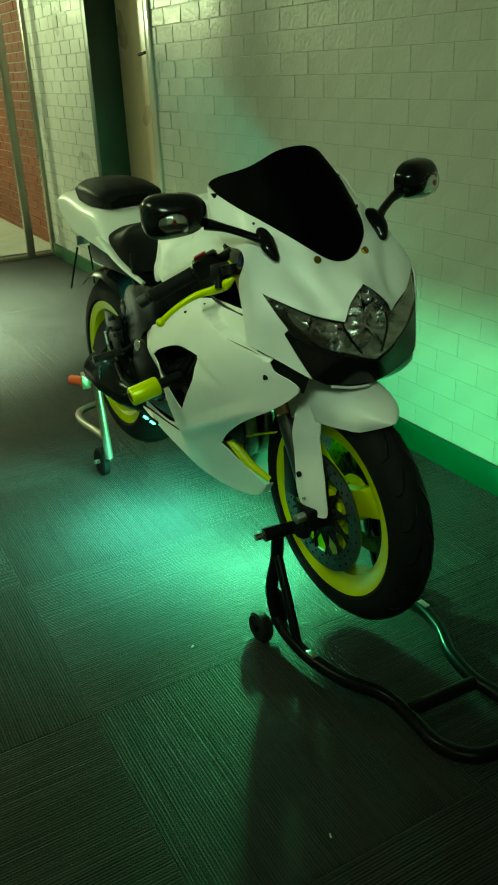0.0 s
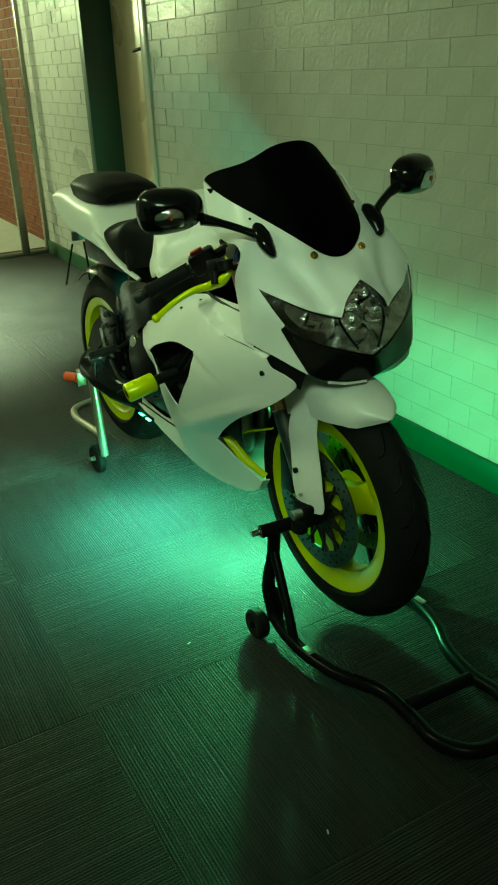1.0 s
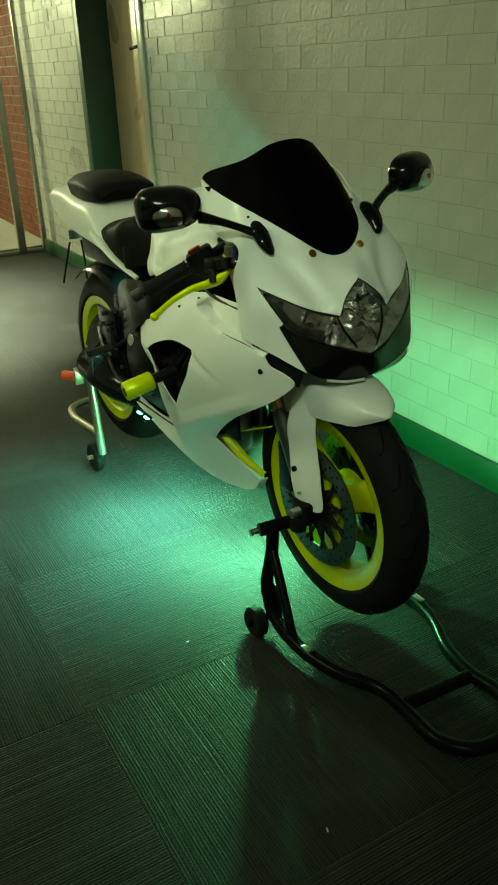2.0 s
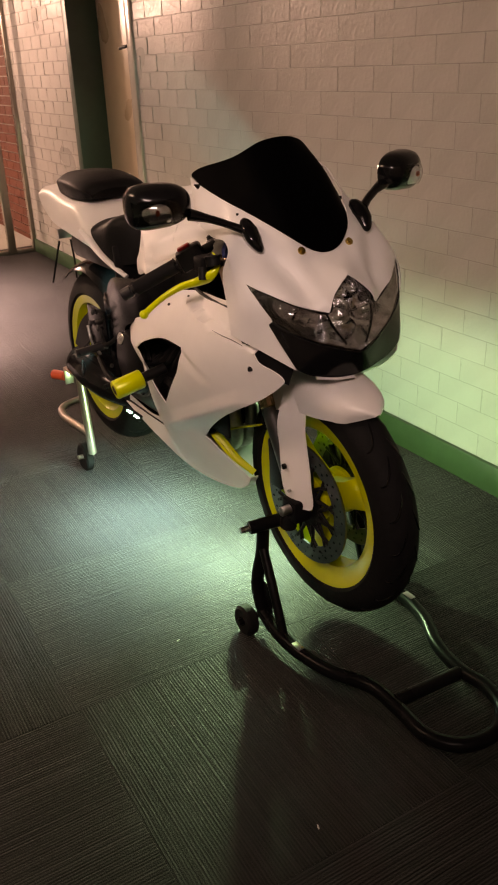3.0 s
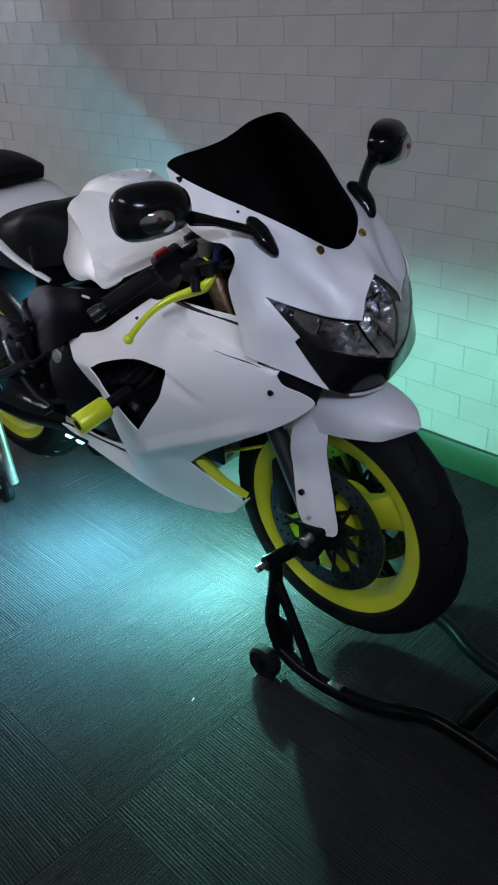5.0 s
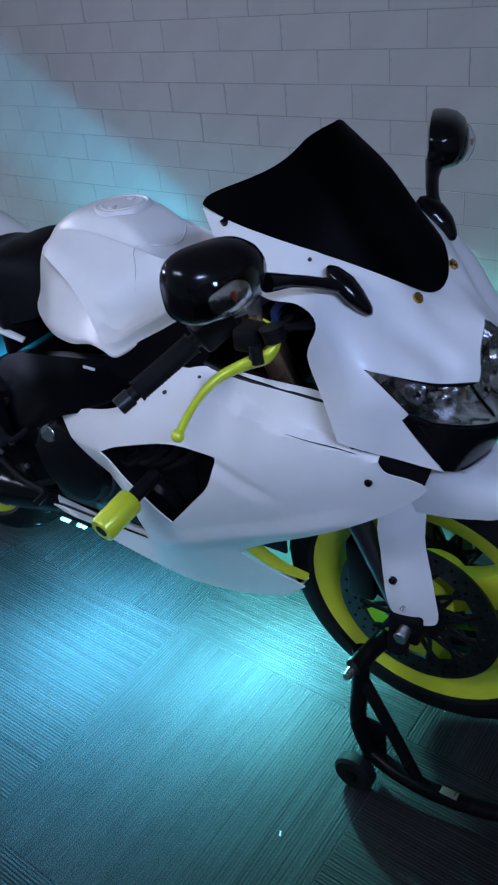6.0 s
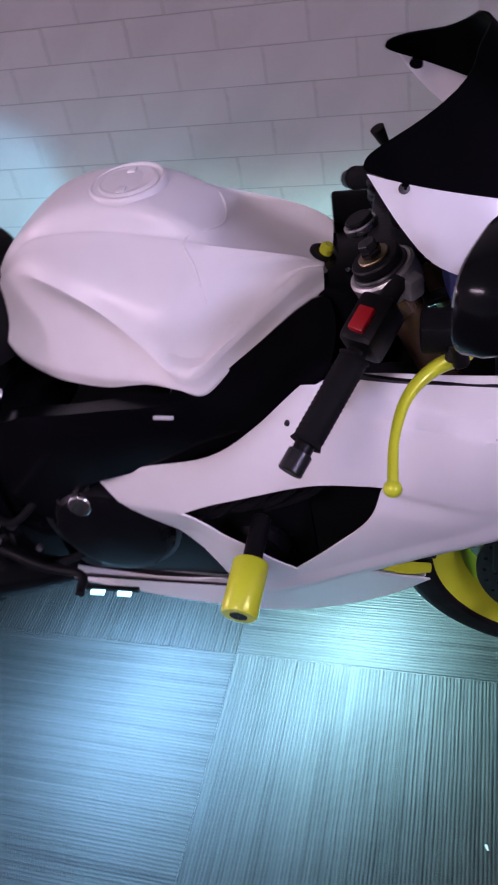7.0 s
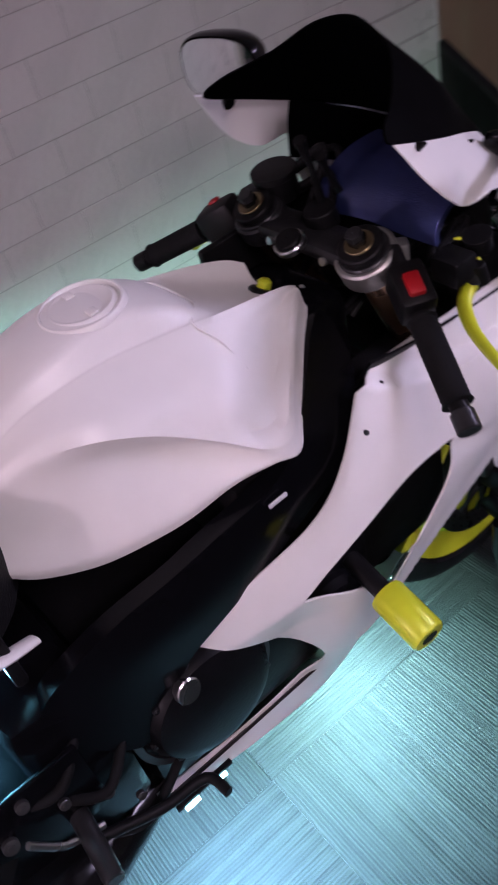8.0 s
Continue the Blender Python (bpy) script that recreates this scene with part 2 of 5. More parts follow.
def tube(bm, points, radius, seg=12, steps=6, caps=True, closed=False, squash=1.0):
    """A round bar along a smooth line; radius is a number or a list, one for each given point."""
    line = spline(points, steps, closed) if steps > 1 else [Vector(p[:3]) for p in points]
    radii = radius if isinstance(radius, (list, tuple)) else [radius] * len(points)
    n, rings = len(line), []
    up = Vector((0, 0, 1))
    for i, p in enumerate(line):
        a = line[i - 1] if i or closed else p
        b = line[(i + 1) % n] if i < n - 1 or closed else p
        d = (b - a).normalized()
        if abs(d.dot(up)) > 0.95:
            up = Vector((1, 0, 0)) if abs(d.x) < 0.9 else Vector((0, 1, 0))
        side = d.cross(up).normalized()
        top = side.cross(d).normalized()
        up = top
        f = min(i / max(1, steps), len(radii) - 1)
        k = min(int(f), len(radii) - 2) if len(radii) > 1 else 0
        r = radii[k] + (radii[min(k + 1, len(radii) - 1)] - radii[k]) * (f - k)
        rings.append([bm.verts.new(p + r * (math.cos(2 * math.pi * j / seg) * side + squash * math.sin(2 * math.pi * j / seg) * top)) for j in range(seg)])
    for i in range(n if closed else n - 1):
        a, b = rings[i], rings[(i + 1) % n]
        for j in range(seg):
            bm.faces.new((a[j], a[(j + 1) % seg], b[(j + 1) % seg], b[j]))
    if caps and not closed:
        bm.faces.new(rings[0][::-1])
        bm.faces.new(rings[-1])
    return bm


def lathe(bm, profile, centre, axis="x", seg=48, closed=True, arc=None):
    """Turns a profile of (along, radius) round an axis through centre."""
    rings = []
    span = arc or (0, 2 * math.pi)
    full = arc is None
    count = seg if full else seg + 1
    for i in range(count):
        a = span[0] + (span[1] - span[0]) * i / seg
        ring = []
        for u, r in profile:
            p = {"x": (u, r * math.cos(a), r * math.sin(a)), "y": (r * math.cos(a), u, r * math.sin(a)), "z": (r * math.cos(a), r * math.sin(a), u)}[axis]
            ring.append(bm.verts.new(Vector(centre) + Vector(p)))
        rings.append(ring)
    m = len(profile)
    for i in range(count if full else count - 1):
        a, b = rings[i], rings[(i + 1) % count]
        for j in range(m if closed else m - 1):
            k = (j + 1) % m
            bm.faces.new((a[j], a[k], b[k], b[j]))
    return bm


def loft(bm, rows, closed_u=False, cap=False):
    """Skins rows of equally many points."""
    grid = [[bm.verts.new(p) for p in row] for row in rows]
    for a, b in zip(grid, grid[1:]):
        n = len(a)
        for j in range(n if closed_u else n - 1):
            k = (j + 1) % n
            bm.faces.new((a[j], a[k], b[k], b[j]))
    if cap:
        bm.faces.new(grid[0][::-1])
        bm.faces.new(grid[-1])
    return bm


def smooth_rows(rows, steps_u=5, steps_v=6):
    """Refines a coarse net of control rows both ways."""
    fine = [spline(r, steps_u) for r in rows]
    cols = [spline([r[i] for r in fine], steps_v) for i in range(len(fine[0]))]
    return [[c[j] for c in cols] for j in range(len(cols[0]))]


def thicken(bm, depth):
    bmesh.ops.recalc_face_normals(bm, faces=bm.faces)
    bmesh.ops.solidify(bm, geom=list(bm.faces), thickness=depth)
    return bm


class Bend:
    """A smooth surface through control points: one coordinate as a function of the two others."""

    def __init__(self, points, how, ease=2e-4):
        self.how = how
        flat = np.array([self.flat(p) for p in points])
        keep, seen_at = [], []
        for i, q in enumerate(flat):
            if all((q[0] - o[0]) ** 2 + (q[1] - o[1]) ** 2 > 1e-6 for o in seen_at):
                keep.append(i)
                seen_at.append(q)
        flat = flat[keep]
        self.at_points = flat[:, :2]
        k = len(flat)
        big = np.zeros((k + 3, k + 3))
        big[:k, :k] = self.kernel(flat[:, :2]) + np.eye(k) * ease
        big[:k, k:] = np.c_[np.ones(k), flat[:, :2]]
        big[k:, :k] = big[:k, k:].T
        self.w = np.linalg.solve(big, np.r_[flat[:, 2], 0, 0, 0])

    def kernel(self, q):
        d = np.sqrt(((q[:, None] - self.at_points[None]) ** 2).sum(-1)) + 1e-9
        return d * d * np.log(d)

    def flat(self, p):
        if self.how == "x":
            return p[1], p[2], p[0]
        if self.how == "z":
            return p[0], p[1], p[2]
        a = math.atan2(p[0], 0.30 - p[1])
        return a * 0.35, p[2], math.hypot(p[0], 0.30 - p[1])

    def place(self, u, v):
        q = np.array([[u, v]])
        h = float((self.kernel(q) @ self.w[:-3])[0] + self.w[-3] + self.w[-2] * u + self.w[-1] * v)
        if self.how == "x":
            return Vector((h, u, v))
        if self.how == "z":
            return Vector((u, v, h))
        return Vector((h * math.sin(u / 0.35), 0.30 - h * math.cos(u / 0.35), v))


def inside(p, loop):
    hit, j = False, len(loop) - 1
    for i in range(len(loop)):
        (xi, yi), (xj, yj) = loop[i], loop[j]
        if (yi > p[1]) != (yj > p[1]) and p[0] < (xj - xi) * (p[1] - yi) / (yj - yi) + xi:
            hit = not hit
        j = i
    return hit


def panel(outline, how, holes=(), extra=(), depth=0.003, step=0.02, bend=None, steps=5, lift=0.0):
    """A curved sheet with a smooth rim, cut to an outline and pierced by holes."""

    rims = [spline(o, steps, True) for o in (outline, *holes)]
    bend = bend or Bend([Vector(p[:3]) for o in (outline, *holes, extra) for p in o], how)
    loops = [[bend.flat(p)[:2] for p in r] for r in rims]
    verts, edges = [], []
    for loop in loops:
        k = len(verts)
        verts += [Vector(q) for q in loop]
        edges += [(k + i, k + (i + 1) % len(loop)) for i in range(len(loop))]
    rim_pts = np.array([list(v) for v in verts])
    us, vs = rim_pts[:, 0], rim_pts[:, 1]
    v, odd = vs.min(), 0
    while v < vs.max():
        u = us.min() + (step / 2 if odd else 0)
        while u < us.max():
            if inside((u, v), loops[0]) and not any(inside((u, v), h) for h in loops[1:]):
                if ((rim_pts - (u, v)) ** 2).sum(1).min() > (step * 0.4) ** 2:
                    verts.append(Vector((u, v)))
            u += step
        v, odd = v + step * 0.87, not odd
    vo, _, fo, *_ = delaunay_2d_cdt(verts, edges, [], 0, 1e-6)
    bm = bmesh.new()
    pts = [bm.verts.new(bend.place(*q)) for q in vo]
    for f in fo:
        c = sum((vo[i] for i in f), Vector((0, 0))) / len(f)
        if inside(c, loops[0]) and not any(inside(c, h) for h in loops[1:]):
            try:
                bm.faces.new([pts[i] for i in f])
            except ValueError:
                pass
    bmesh.ops.delete(bm, geom=[q for q in bm.verts if not q.link_faces], context="VERTS")
    if depth:
        thicken(bm, depth)
    return bm


def blend(a, b, v):
    f = min(1.0, max(0.0, (v - a) / (b - a)))
    return f * f * (3 - 2 * f)


def mirrored(bm):
    """A copy of the mesh, mirrored across the bike's middle."""
    other = bm.copy()
    for v in other.verts:
        v.co.x = -v.co.x
    bmesh.ops.reverse_faces(other, faces=other.faces)
    return other


def both(bm):
    """The mesh and its mirror image in one."""
    me = bpy.data.meshes.new("half")
    mirrored(bm).to_mesh(me)
    bm.from_mesh(me)
    bpy.data.meshes.remove(me)
    bmesh.ops.remove_doubles(bm, verts=bm.verts, dist=0.0008)
    return bm


def flipped(points):
    return [(-p[0], *p[1:]) for p in points]


def whole(half):
    """A half outline from the middle out, completed by its mirror image."""
    return [*half, *[q for q in flipped(half)[::-1] if abs(q[0]) > 1e-6]]


def thing(name, label, category, m=None, group=""):
    ob = new(name)
    ob.empty_display_size = 0.05
    if m is not None:
        ob.matrix_world = m
    return tagged(ob, label, category, group)


# ---- the corridor ----
WALL, COURSE, BRICK = 1.522, 0.0805, 0.2015
END, CEIL, TILE = 5.25, 2.62, 0.61

floor = part("floor", box(bmesh.new(), (-2.2, -2.6, -0.12), (2.1, END, -0.008)), GREYTRIM, smooth=False)
tagged(floor, "charcoal ribbed carpet tile floor of a corridor", "floor", kind="structure")
ceiling = tagged(part("ceiling", box(bmesh.new(), (-2.4, -2.8, CEIL), (2.0, END + 0.1, CEIL + 0.1)), PLASTER, smooth=False), "plain pale plaster corridor ceiling", "ceiling", kind="structure")
tagged(part("wall_west", box(bmesh.new(), (-2.3, -2.7, -0.1), (-2.2, END + 0.1, CEIL)), PLASTER, smooth=False), "plain plaster wall across the corridor", "wall", kind="structure")
tagged(part("wall_south", box(bmesh.new(), (-2.2, -2.7, -0.1), (1.9, -2.6, CEIL)), PLASTER, smooth=False), "plain plaster wall behind the walker", "wall", kind="structure")

DOOR = (2.94, 3.86)
bm = bmesh.new()
for lo, hi in (((WALL + 0.008, -0.94, -0.1), (WALL + 0.25, DOOR[0], CEIL)), ((WALL + 0.008, DOOR[1], -0.1), (WALL + 0.25, END, CEIL)), ((WALL + 0.008, DOOR[0], 2.1), (WALL + 0.25, DOOR[1], CEIL)), ((WALL + 0.25, -2.6, -0.1), (WALL + 0.6, -0.70, CEIL))):
    box(bm, lo, hi)
wall = tagged(part("wall_east", bm, MORTAR, smooth=False), "cream painted brick wall with recessed joints coloured dark for shade", "wall", kind="structure")
tagged(part("wall_recess", box(bmesh.new(), (WALL + 0.215, -2.6, 0.0), (WALL + 0.248, -0.96, 2.4), 0.004), BEIGE), "beige painted panel beside the brick wall", "panel", kind="structure")

# baseboard
bm = bmesh.new()
for y0, y1 in ((-0.94, DOOR[0] - 0.06), (DOOR[1] + 0.06, END - 0.03)):
    box(bm, (WALL - 0.012, y0, 0.0), (WALL + 0.006, y1, 0.102), 0.003)
tagged(part("baseboard", bm, GREEN), "dark green rubber baseboard along the wall", "baseboard", kind="structure")

# doorway with a recessed door
door = tagged(part("door_1", box(bmesh.new(), (WALL + 0.18, DOOR[0] + 0.03, 0.01), (WALL + 0.224, DOOR[1] - 0.03, 2.06), 0.003), BEIGE), "closed beige painted door set deep in a dark green steel frame", "door", kind="structure")
bm = box(bmesh.new(), (WALL - 0.014, DOOR[1] - 0.028, 0.0), (WALL + 0.24, DOOR[1] + 0.05, 2.10), 0.004)
box(bm, (WALL - 0.014, DOOR[0] - 0.05, 2.062), (WALL + 0.24, DOOR[1] + 0.05, 2.13), 0.004)
part("door_frame", bm, DARKGREEN, door)
part("door_reveal", box(bmesh.new(), (WALL - 0.006, DOOR[0] - 0.05, 0.0), (WALL + 0.24, DOOR[0] + 0.028, 2.06), 0.004), REVEAL, door, "cream gloss painted door reveal")
handle = part("door_handle", box(bmesh.new(), (WALL + 0.172, 3.262, 1.36), (WALL + 0.18, 3.30, 1.49), 0.003), BLACK, door, "black door handle")
part("lever", tube(bmesh.new(), [(WALL + 0.172, 3.28, 1.44), (WALL + 0.135, 3.28, 1.44), (WALL + 0.125, 3.31, 1.437), (WALL + 0.125, 3.38, 1.43)], 0.009, 10, 4), BLACK, handle)
# steel plate added where the door's edge only catches a pale glint
part("glint_plate", box(bmesh.new(), (WALL + 0.170, 3.255, 1.08), (WALL + 0.179, 3.30, 1.27), 0.003), STEEL, door, "steel plate added for a glint on the door edge")

# glazed end of the corridor
front = tagged(part("window_1", box(bmesh.new(), (1.30, END - 0.025, 0.0), (1.36, END + 0.025, CEIL), 0.004), ALU), "bronze aluminium glazed corridor end", "window", kind="structure")
for lo, hi in (((1.50, END - 0.03, 0.0), (1.55, END + 0.03, CEIL)), ((-2.2, END - 0.025, 0.0), (-2.15, END + 0.025, CEIL)), ((0.3, END - 0.025, 0.0), (0.36, END + 0.025, CEIL))):
    part("mullion", box(bmesh.new(), lo, hi, 0.004), ALU, front)
for lo, hi in (((1.362, END - 0.02, 0.0), (1.498, END + 0.02, 0.03)), ((0.362, END - 0.02, 0.0), (1.298, END + 0.02, 0.03)), ((-2.148, END - 0.02, 0.0), (0.298, END + 0.02, 0.03))):
    part("bottom_rail", box(bmesh.new(), lo, hi, 0.003), ALU, front)
for x0, x1 in ((1.362, 1.498), (0.362, 1.298), (-2.148, 0.298)):
    pane = part("pane", box(bmesh.new(), (x0, END - 0.004, 0.031), (x1, END + 0.004, CEIL)), PANE, front, smooth=False)
    pane.visible_shadow = False
# outside
tagged(part("ground", box(bmesh.new(), (-30, END + 0.03, -0.14), (30, 60, -0.03)), CONCRETE, smooth=False), "pale concrete path outside the glazing", "ground", kind="structure")
wall_out = tagged(part("wall_outside", box(bmesh.new(), (1.69, END + 0.03, -0.1), (2.0, 11, 4.2)), REDMORTAR, smooth=False), "red brick wall outside, with pale joints", "wall", kind="structure")


# ---- the motorcycle ----
bike = thing("motorcycle", "white sports motorcycle with yellow wheels, raised on two paddock stands", "motorcycle", BIKE)
HUB, REAR = Vector((-0.007, -0.016, 0.357)), Vector((0.01, 1.25, 0.385))


def cylinder(bm, a, b, r, seg=20, bevel=0.0):
    a, b = Vector(a), Vector(b)
    d = b - a
    m = Matrix.Translation((a + b) / 2) @ d.to_track_quat("Z", "Y").to_matrix().to_4x4()
    h = d.length / 2
    k = bevel or min(r, h) * 0.12
    lathe_bm = bmesh.new()
    lathe(lathe_bm, [(-h, 0.0005), (-h, r - k), (-h + k, r), (h - k, r), (h, r - k), (h, 0.0005)], (0, 0, 0), "z", seg, False)
    bmesh.ops.transform(lathe_bm, matrix=m, verts=lathe_bm.verts)
    me = bpy.data.meshes.new("turned")
    lathe_bm.to_mesh(me)
    lathe_bm.free()
    bm.from_mesh(me)
    bpy.data.meshes.remove(me)
    return bm


def bolt(at, way, r, mat, parent, name="bolt", label=""):
    a = Vector(at)
    way = Vector(way).normalized()
    bm = cylinder(bmesh.new(), a - way * 0.004, a + way * 0.0035, r, 16)
    cylinder(bm, a + way * 0.0034, a + way * 0.005, r * 0.5, 6)
    return part(name, bm, mat, parent, label)


def wheel(name, hub, outer, half, rim_r, spokes, label):
    w = part(name, lathe(bmesh.new(), [(-half + 0.012, rim_r - 0.024), (-half + 0.006, rim_r + 0.004), (-half + 0.013, rim_r + 0.004), (-half + 0.02, rim_r - 0.012), (-half * 0.4, rim_r - 0.026), (half * 0.4, rim_r - 0.026), (half - 0.02, rim_r - 0.012), (half - 0.013, rim_r + 0.004), (half - 0.006, rim_r + 0.004), (half - 0.012, rim_r - 0.024), (half * 0.5, rim_r - 0.042), (-half * 0.5, rim_r - 0.042)], hub, "x", 96), YELLOW, bike, label)
    deep = outer - rim_r
    prof = [(-half + 0.014, rim_r - 0.006)]
    for k in range(15):
        a = math.pi * (k / 14)
        prof.append((-half * 1.0 * math.cos(a) * (1 - 0.06 * math.sin(a)), rim_r + 0.012 + (deep - 0.012) * math.sin(a) ** 0.75))
    prof.append((half - 0.014, rim_r - 0.006))
    part("tyre", lathe(bmesh.new(), prof, hub, "x", 128), RUBBER, w, "black road tyre with shallow curved grooves")
    # tread grooves, thin dark inlays that follow the crown
    count = 22
    for i in range(count):
        for sgn in (-1, 1):
            base = 2 * math.pi * (i + (0.5 if sgn > 0 else 0)) / count
            pts = []
            for k in range(7):
                f = k / 6
                a = math.pi * (0.5 - sgn * 0.06 - sgn * 0.24 * f)
                ang = base + 0.20 * f + 0.07 * math.sin(f * 3.1)
                u = -half * math.cos(a) * (1 - 0.06 * math.sin(a))
                r = rim_r + 0.012 + (deep - 0.012) * math.sin(a) ** 0.75 - 0.0008
                pts.append(hub + Vector((u, r * math.cos(ang), r * math.sin(ang))))
            part("tread_groove", tube(bmesh.new(), pts, [0.0012, 0.0026, 0.003, 0.003, 0.0028, 0.0022, 0.001], 6, 2), GLOSS, w)
    for i in range(spokes):
        bm = bmesh.new()
        a = 2 * math.pi * (i + 0.54) / spokes
        turn = Matrix.Translation(hub) @ Matrix.Rotation(a, 4, "X")
        rows = []
        for f in (0, 0.2, 0.5, 0.8, 1.0):
            r = 0.03 + (rim_r - 0.032 - 0.03) * f
            wide, thick = 0.040 - 0.010 * math.sin(math.pi * f) + 0.006 * f, 0.026 - 0.006 * f
            rows.append([turn @ Vector((thick * cx, wide * cy, r)) for cx, cy in ((-1, -0.75), (-0.8, -1), (0.8, -1), (1, -0.75), (1, 0.75), (0.8, 1), (-0.8, 1), (-1, 0.75))])
        part("spoke", loft(bm, rows, True, True), YELLOW, w)
    bm = lathe(bmesh.new(), [(-0.055, 0.012), (-0.055, 0.030), (-0.050, 0.052), (-0.044, 0.060), (-0.034, 0.058), (-0.024, 0.042), (0.024, 0.042), (0.034, 0.058), (0.044, 0.060), (0.050, 0.052), (0.055, 0.030), (0.055, 0.012)], hub, "x", 48)
    part("hub", bm, YELLOW, w)
    return w


def brake_disc(owner, hub, x, r0, r1, arms):
    d = part("brake_disc", lathe(bmesh.new(), [(x - 0.0025, r0), (x - 0.0025, r1), (x + 0.0025, r1), (x + 0.0025, r0)], hub, "x", 80), DISC, owner)
    holes = bmesh.new()
    for ring, n in ((0.3, 30), (0.7, 30)):
        for i in range(n):
            a = 2 * math.pi * (i + ring) / n
            r = r0 + (r1 - r0) * ring
            c = hub + Vector((x, r * math.cos(a), r * math.sin(a)))
            cylinder(holes, c - Vector((0.0031, 0, 0)), c + Vector((0.0031, 0, 0)), 0.0034, 8)
    part("drilling", holes, GLOSS, d)["kind"] = "stuff"
    bm = lathe(bmesh.new(), [(x - 0.003, 0.03), (x - 0.003, 0.058), (x + 0.004, 0.058), (x + 0.004, 0.03)], hub, "x", 40)
    part("carrier", bm, BLACK, d, "black open lattice disc carrier")
    for i in range(arms):
        a = 2 * math.pi * i / arms
        bm = bmesh.new()
        p = hub + Vector((x, 0.054 * math.cos(a), 0.054 * math.sin(a)))
        ends = [hub + Vector((x, (r0 + 0.004) * math.cos(a + da), (r0 + 0.004) * math.sin(a + da))) for da in (-0.34, 0.34)]
        mids = [hub + Vector((x, 0.085 * math.cos(a + da), 0.085 * math.sin(a + da))) for da in (-0.22, 0.22)]
        tube(bm, [ends[0], mids[0], p, mids[1], ends[1]], [0.0055, 0.0042, 0.006, 0.0042, 0.0055], 8, 3)
        part("carrier_arm", bm, BLACK, d)
    return d


fw = wheel("front_wheel", HUB, 0.300, 0.052, 0.222, 3, "yellow three-spoke front wheel")
for sx in (-0.066, 0.066):
    brake_disc(fw, HUB, sx, 0.112, 0.155, 12)
rw = wheel("rear_wheel", REAR, 0.318, 0.092, 0.222, 3, "yellow three-spoke rear wheel")
brake_disc(rw, REAR, -0.085, 0.075, 0.11, 6)

# forks and steering
for s in (-1, 1):
    low, top = Vector((s * 0.084, 0.012, 0.375)), Vector((s * 0.101, 0.268, 0.965))
    d = (top - low).normalized()
    leg = part("fork_leg", tube(bmesh.new(), [low - d * 0.05, low + d * 0.02, low + d * 0.10, low + d * 0.24], [0.020, 0.021, 0.021, 0.022], 20, 4), FORK, bike, "grey alloy fork leg")
    part("stanchion", cylinder(bmesh.new(), low + d * 0.22, top - d * 0.02, 0.0245, 28), BRONZE, leg, "bronze coloured fork tube")
    part("fork_cap", cylinder(bmesh.new(), top + d * 0.014, top + d * 0.024, 0.011, 6), DARKCAST, leg)
    bm = box(bmesh.new(), (s * 0.075 - 0.018, 0.06, 0.36), (s * 0.075 + 0.018, 0.115, 0.49), 0.008)
    part("brake_caliper", bm, BLACK, leg)
    bm = box(bmesh.new(), (-0.026, -0.03, -0.03), (0.026, 0.03, 0.028), 0.008)
    bmesh.ops.transform(bm, matrix=Matrix.Translation((s * 0.096, -0.010, 0.350)), verts=bm.verts)
    part("axle_clamp", bm, ENGINE, leg)
part("front_axle", cylinder(bmesh.new(), HUB + Vector((-0.14, 0, 0)), HUB + Vector((0.14, 0, 0)), 0.012), STEEL, bike)
clamp = bmesh.new()
box(clamp, (-0.10, 0.225, 0.930), (0.10, 0.285, 0.952), 0.008)
for s in (-1, 1):
    cylinder(clamp, (s * 0.100, 0.252, 0.928), (s * 0.101, 0.264, 0.957), 0.034, 28)
clamp_top = part("top_clamp", clamp, DARKCAST, bike, "dark cast top clamp")
for s in (-1, 1):
    at, way = Vector((s * 0.101, 0.264, 0.957)), Vector((0.03 * s, 0.40, 0.92)).normalized()
    part("fork_top", cylinder(bmesh.new(), at, at + way * 0.012, 0.030, 28, 0.002), BLACK, clamp_top)
    part("cap_ring", cylinder(bmesh.new(), at + way * 0.012, at + way * 0.0155, 0.019, 28, 0.001), DULLGOLD, clamp_top, "dull gold fork cap ring")
    part("preload_nut", cylinder(bmesh.new(), at + way * 0.0155, at + way * 0.024, 0.0125, 6, 0.001), GLOSS, clamp_top)
    part("adjuster", cylinder(bmesh.new(), at + way * 0.024, at + way * 0.029, 0.006, 14), STEEL, clamp_top)
    part("clip_ring", cylinder(bmesh.new(), at - way * 0.036, at - way * 0.004, 0.0375 if s > 0 else 0.0405, 28, 0.003), CAST if s < 0 else DARKCAST, clamp_top, "bright alloy clip-on ring" if s < 0 else "")
    if s < 0:
        lug = box(bmesh.new(), (-0.016, -0.012, -0.014), (0.006, 0.012, 0.014), 0.005, Matrix.Translation(at - way * 0.020 + Vector((-0.022, -0.026, 0.004))) @ Matrix.Rotation(radians(48), 4, "Z"))
        part("pinch_lug", lug, CAST, clamp_top, "bright alloy clamp lug")
    part("pinch_bolt", cylinder(bmesh.new(), at + Vector((-s * 0.05, 0.016, -0.022)), at + Vector((-s * 0.05, 0.026, -0.020)), 0.006, 10), STEEL, clamp_top)
nut = part("steering_nut", cylinder(bmesh.new(), (0, 0.292, 0.946), (0, 0.296, 0.956), 0.022, 28, 0.002), STEEL, bike, "bright steel stem nut with a black cap")
part("cap", cylinder(bmesh.new(), (0, 0.296, 0.956), (0, 0.298, 0.961), 0.018, 28, 0.002), BLACK, nut)
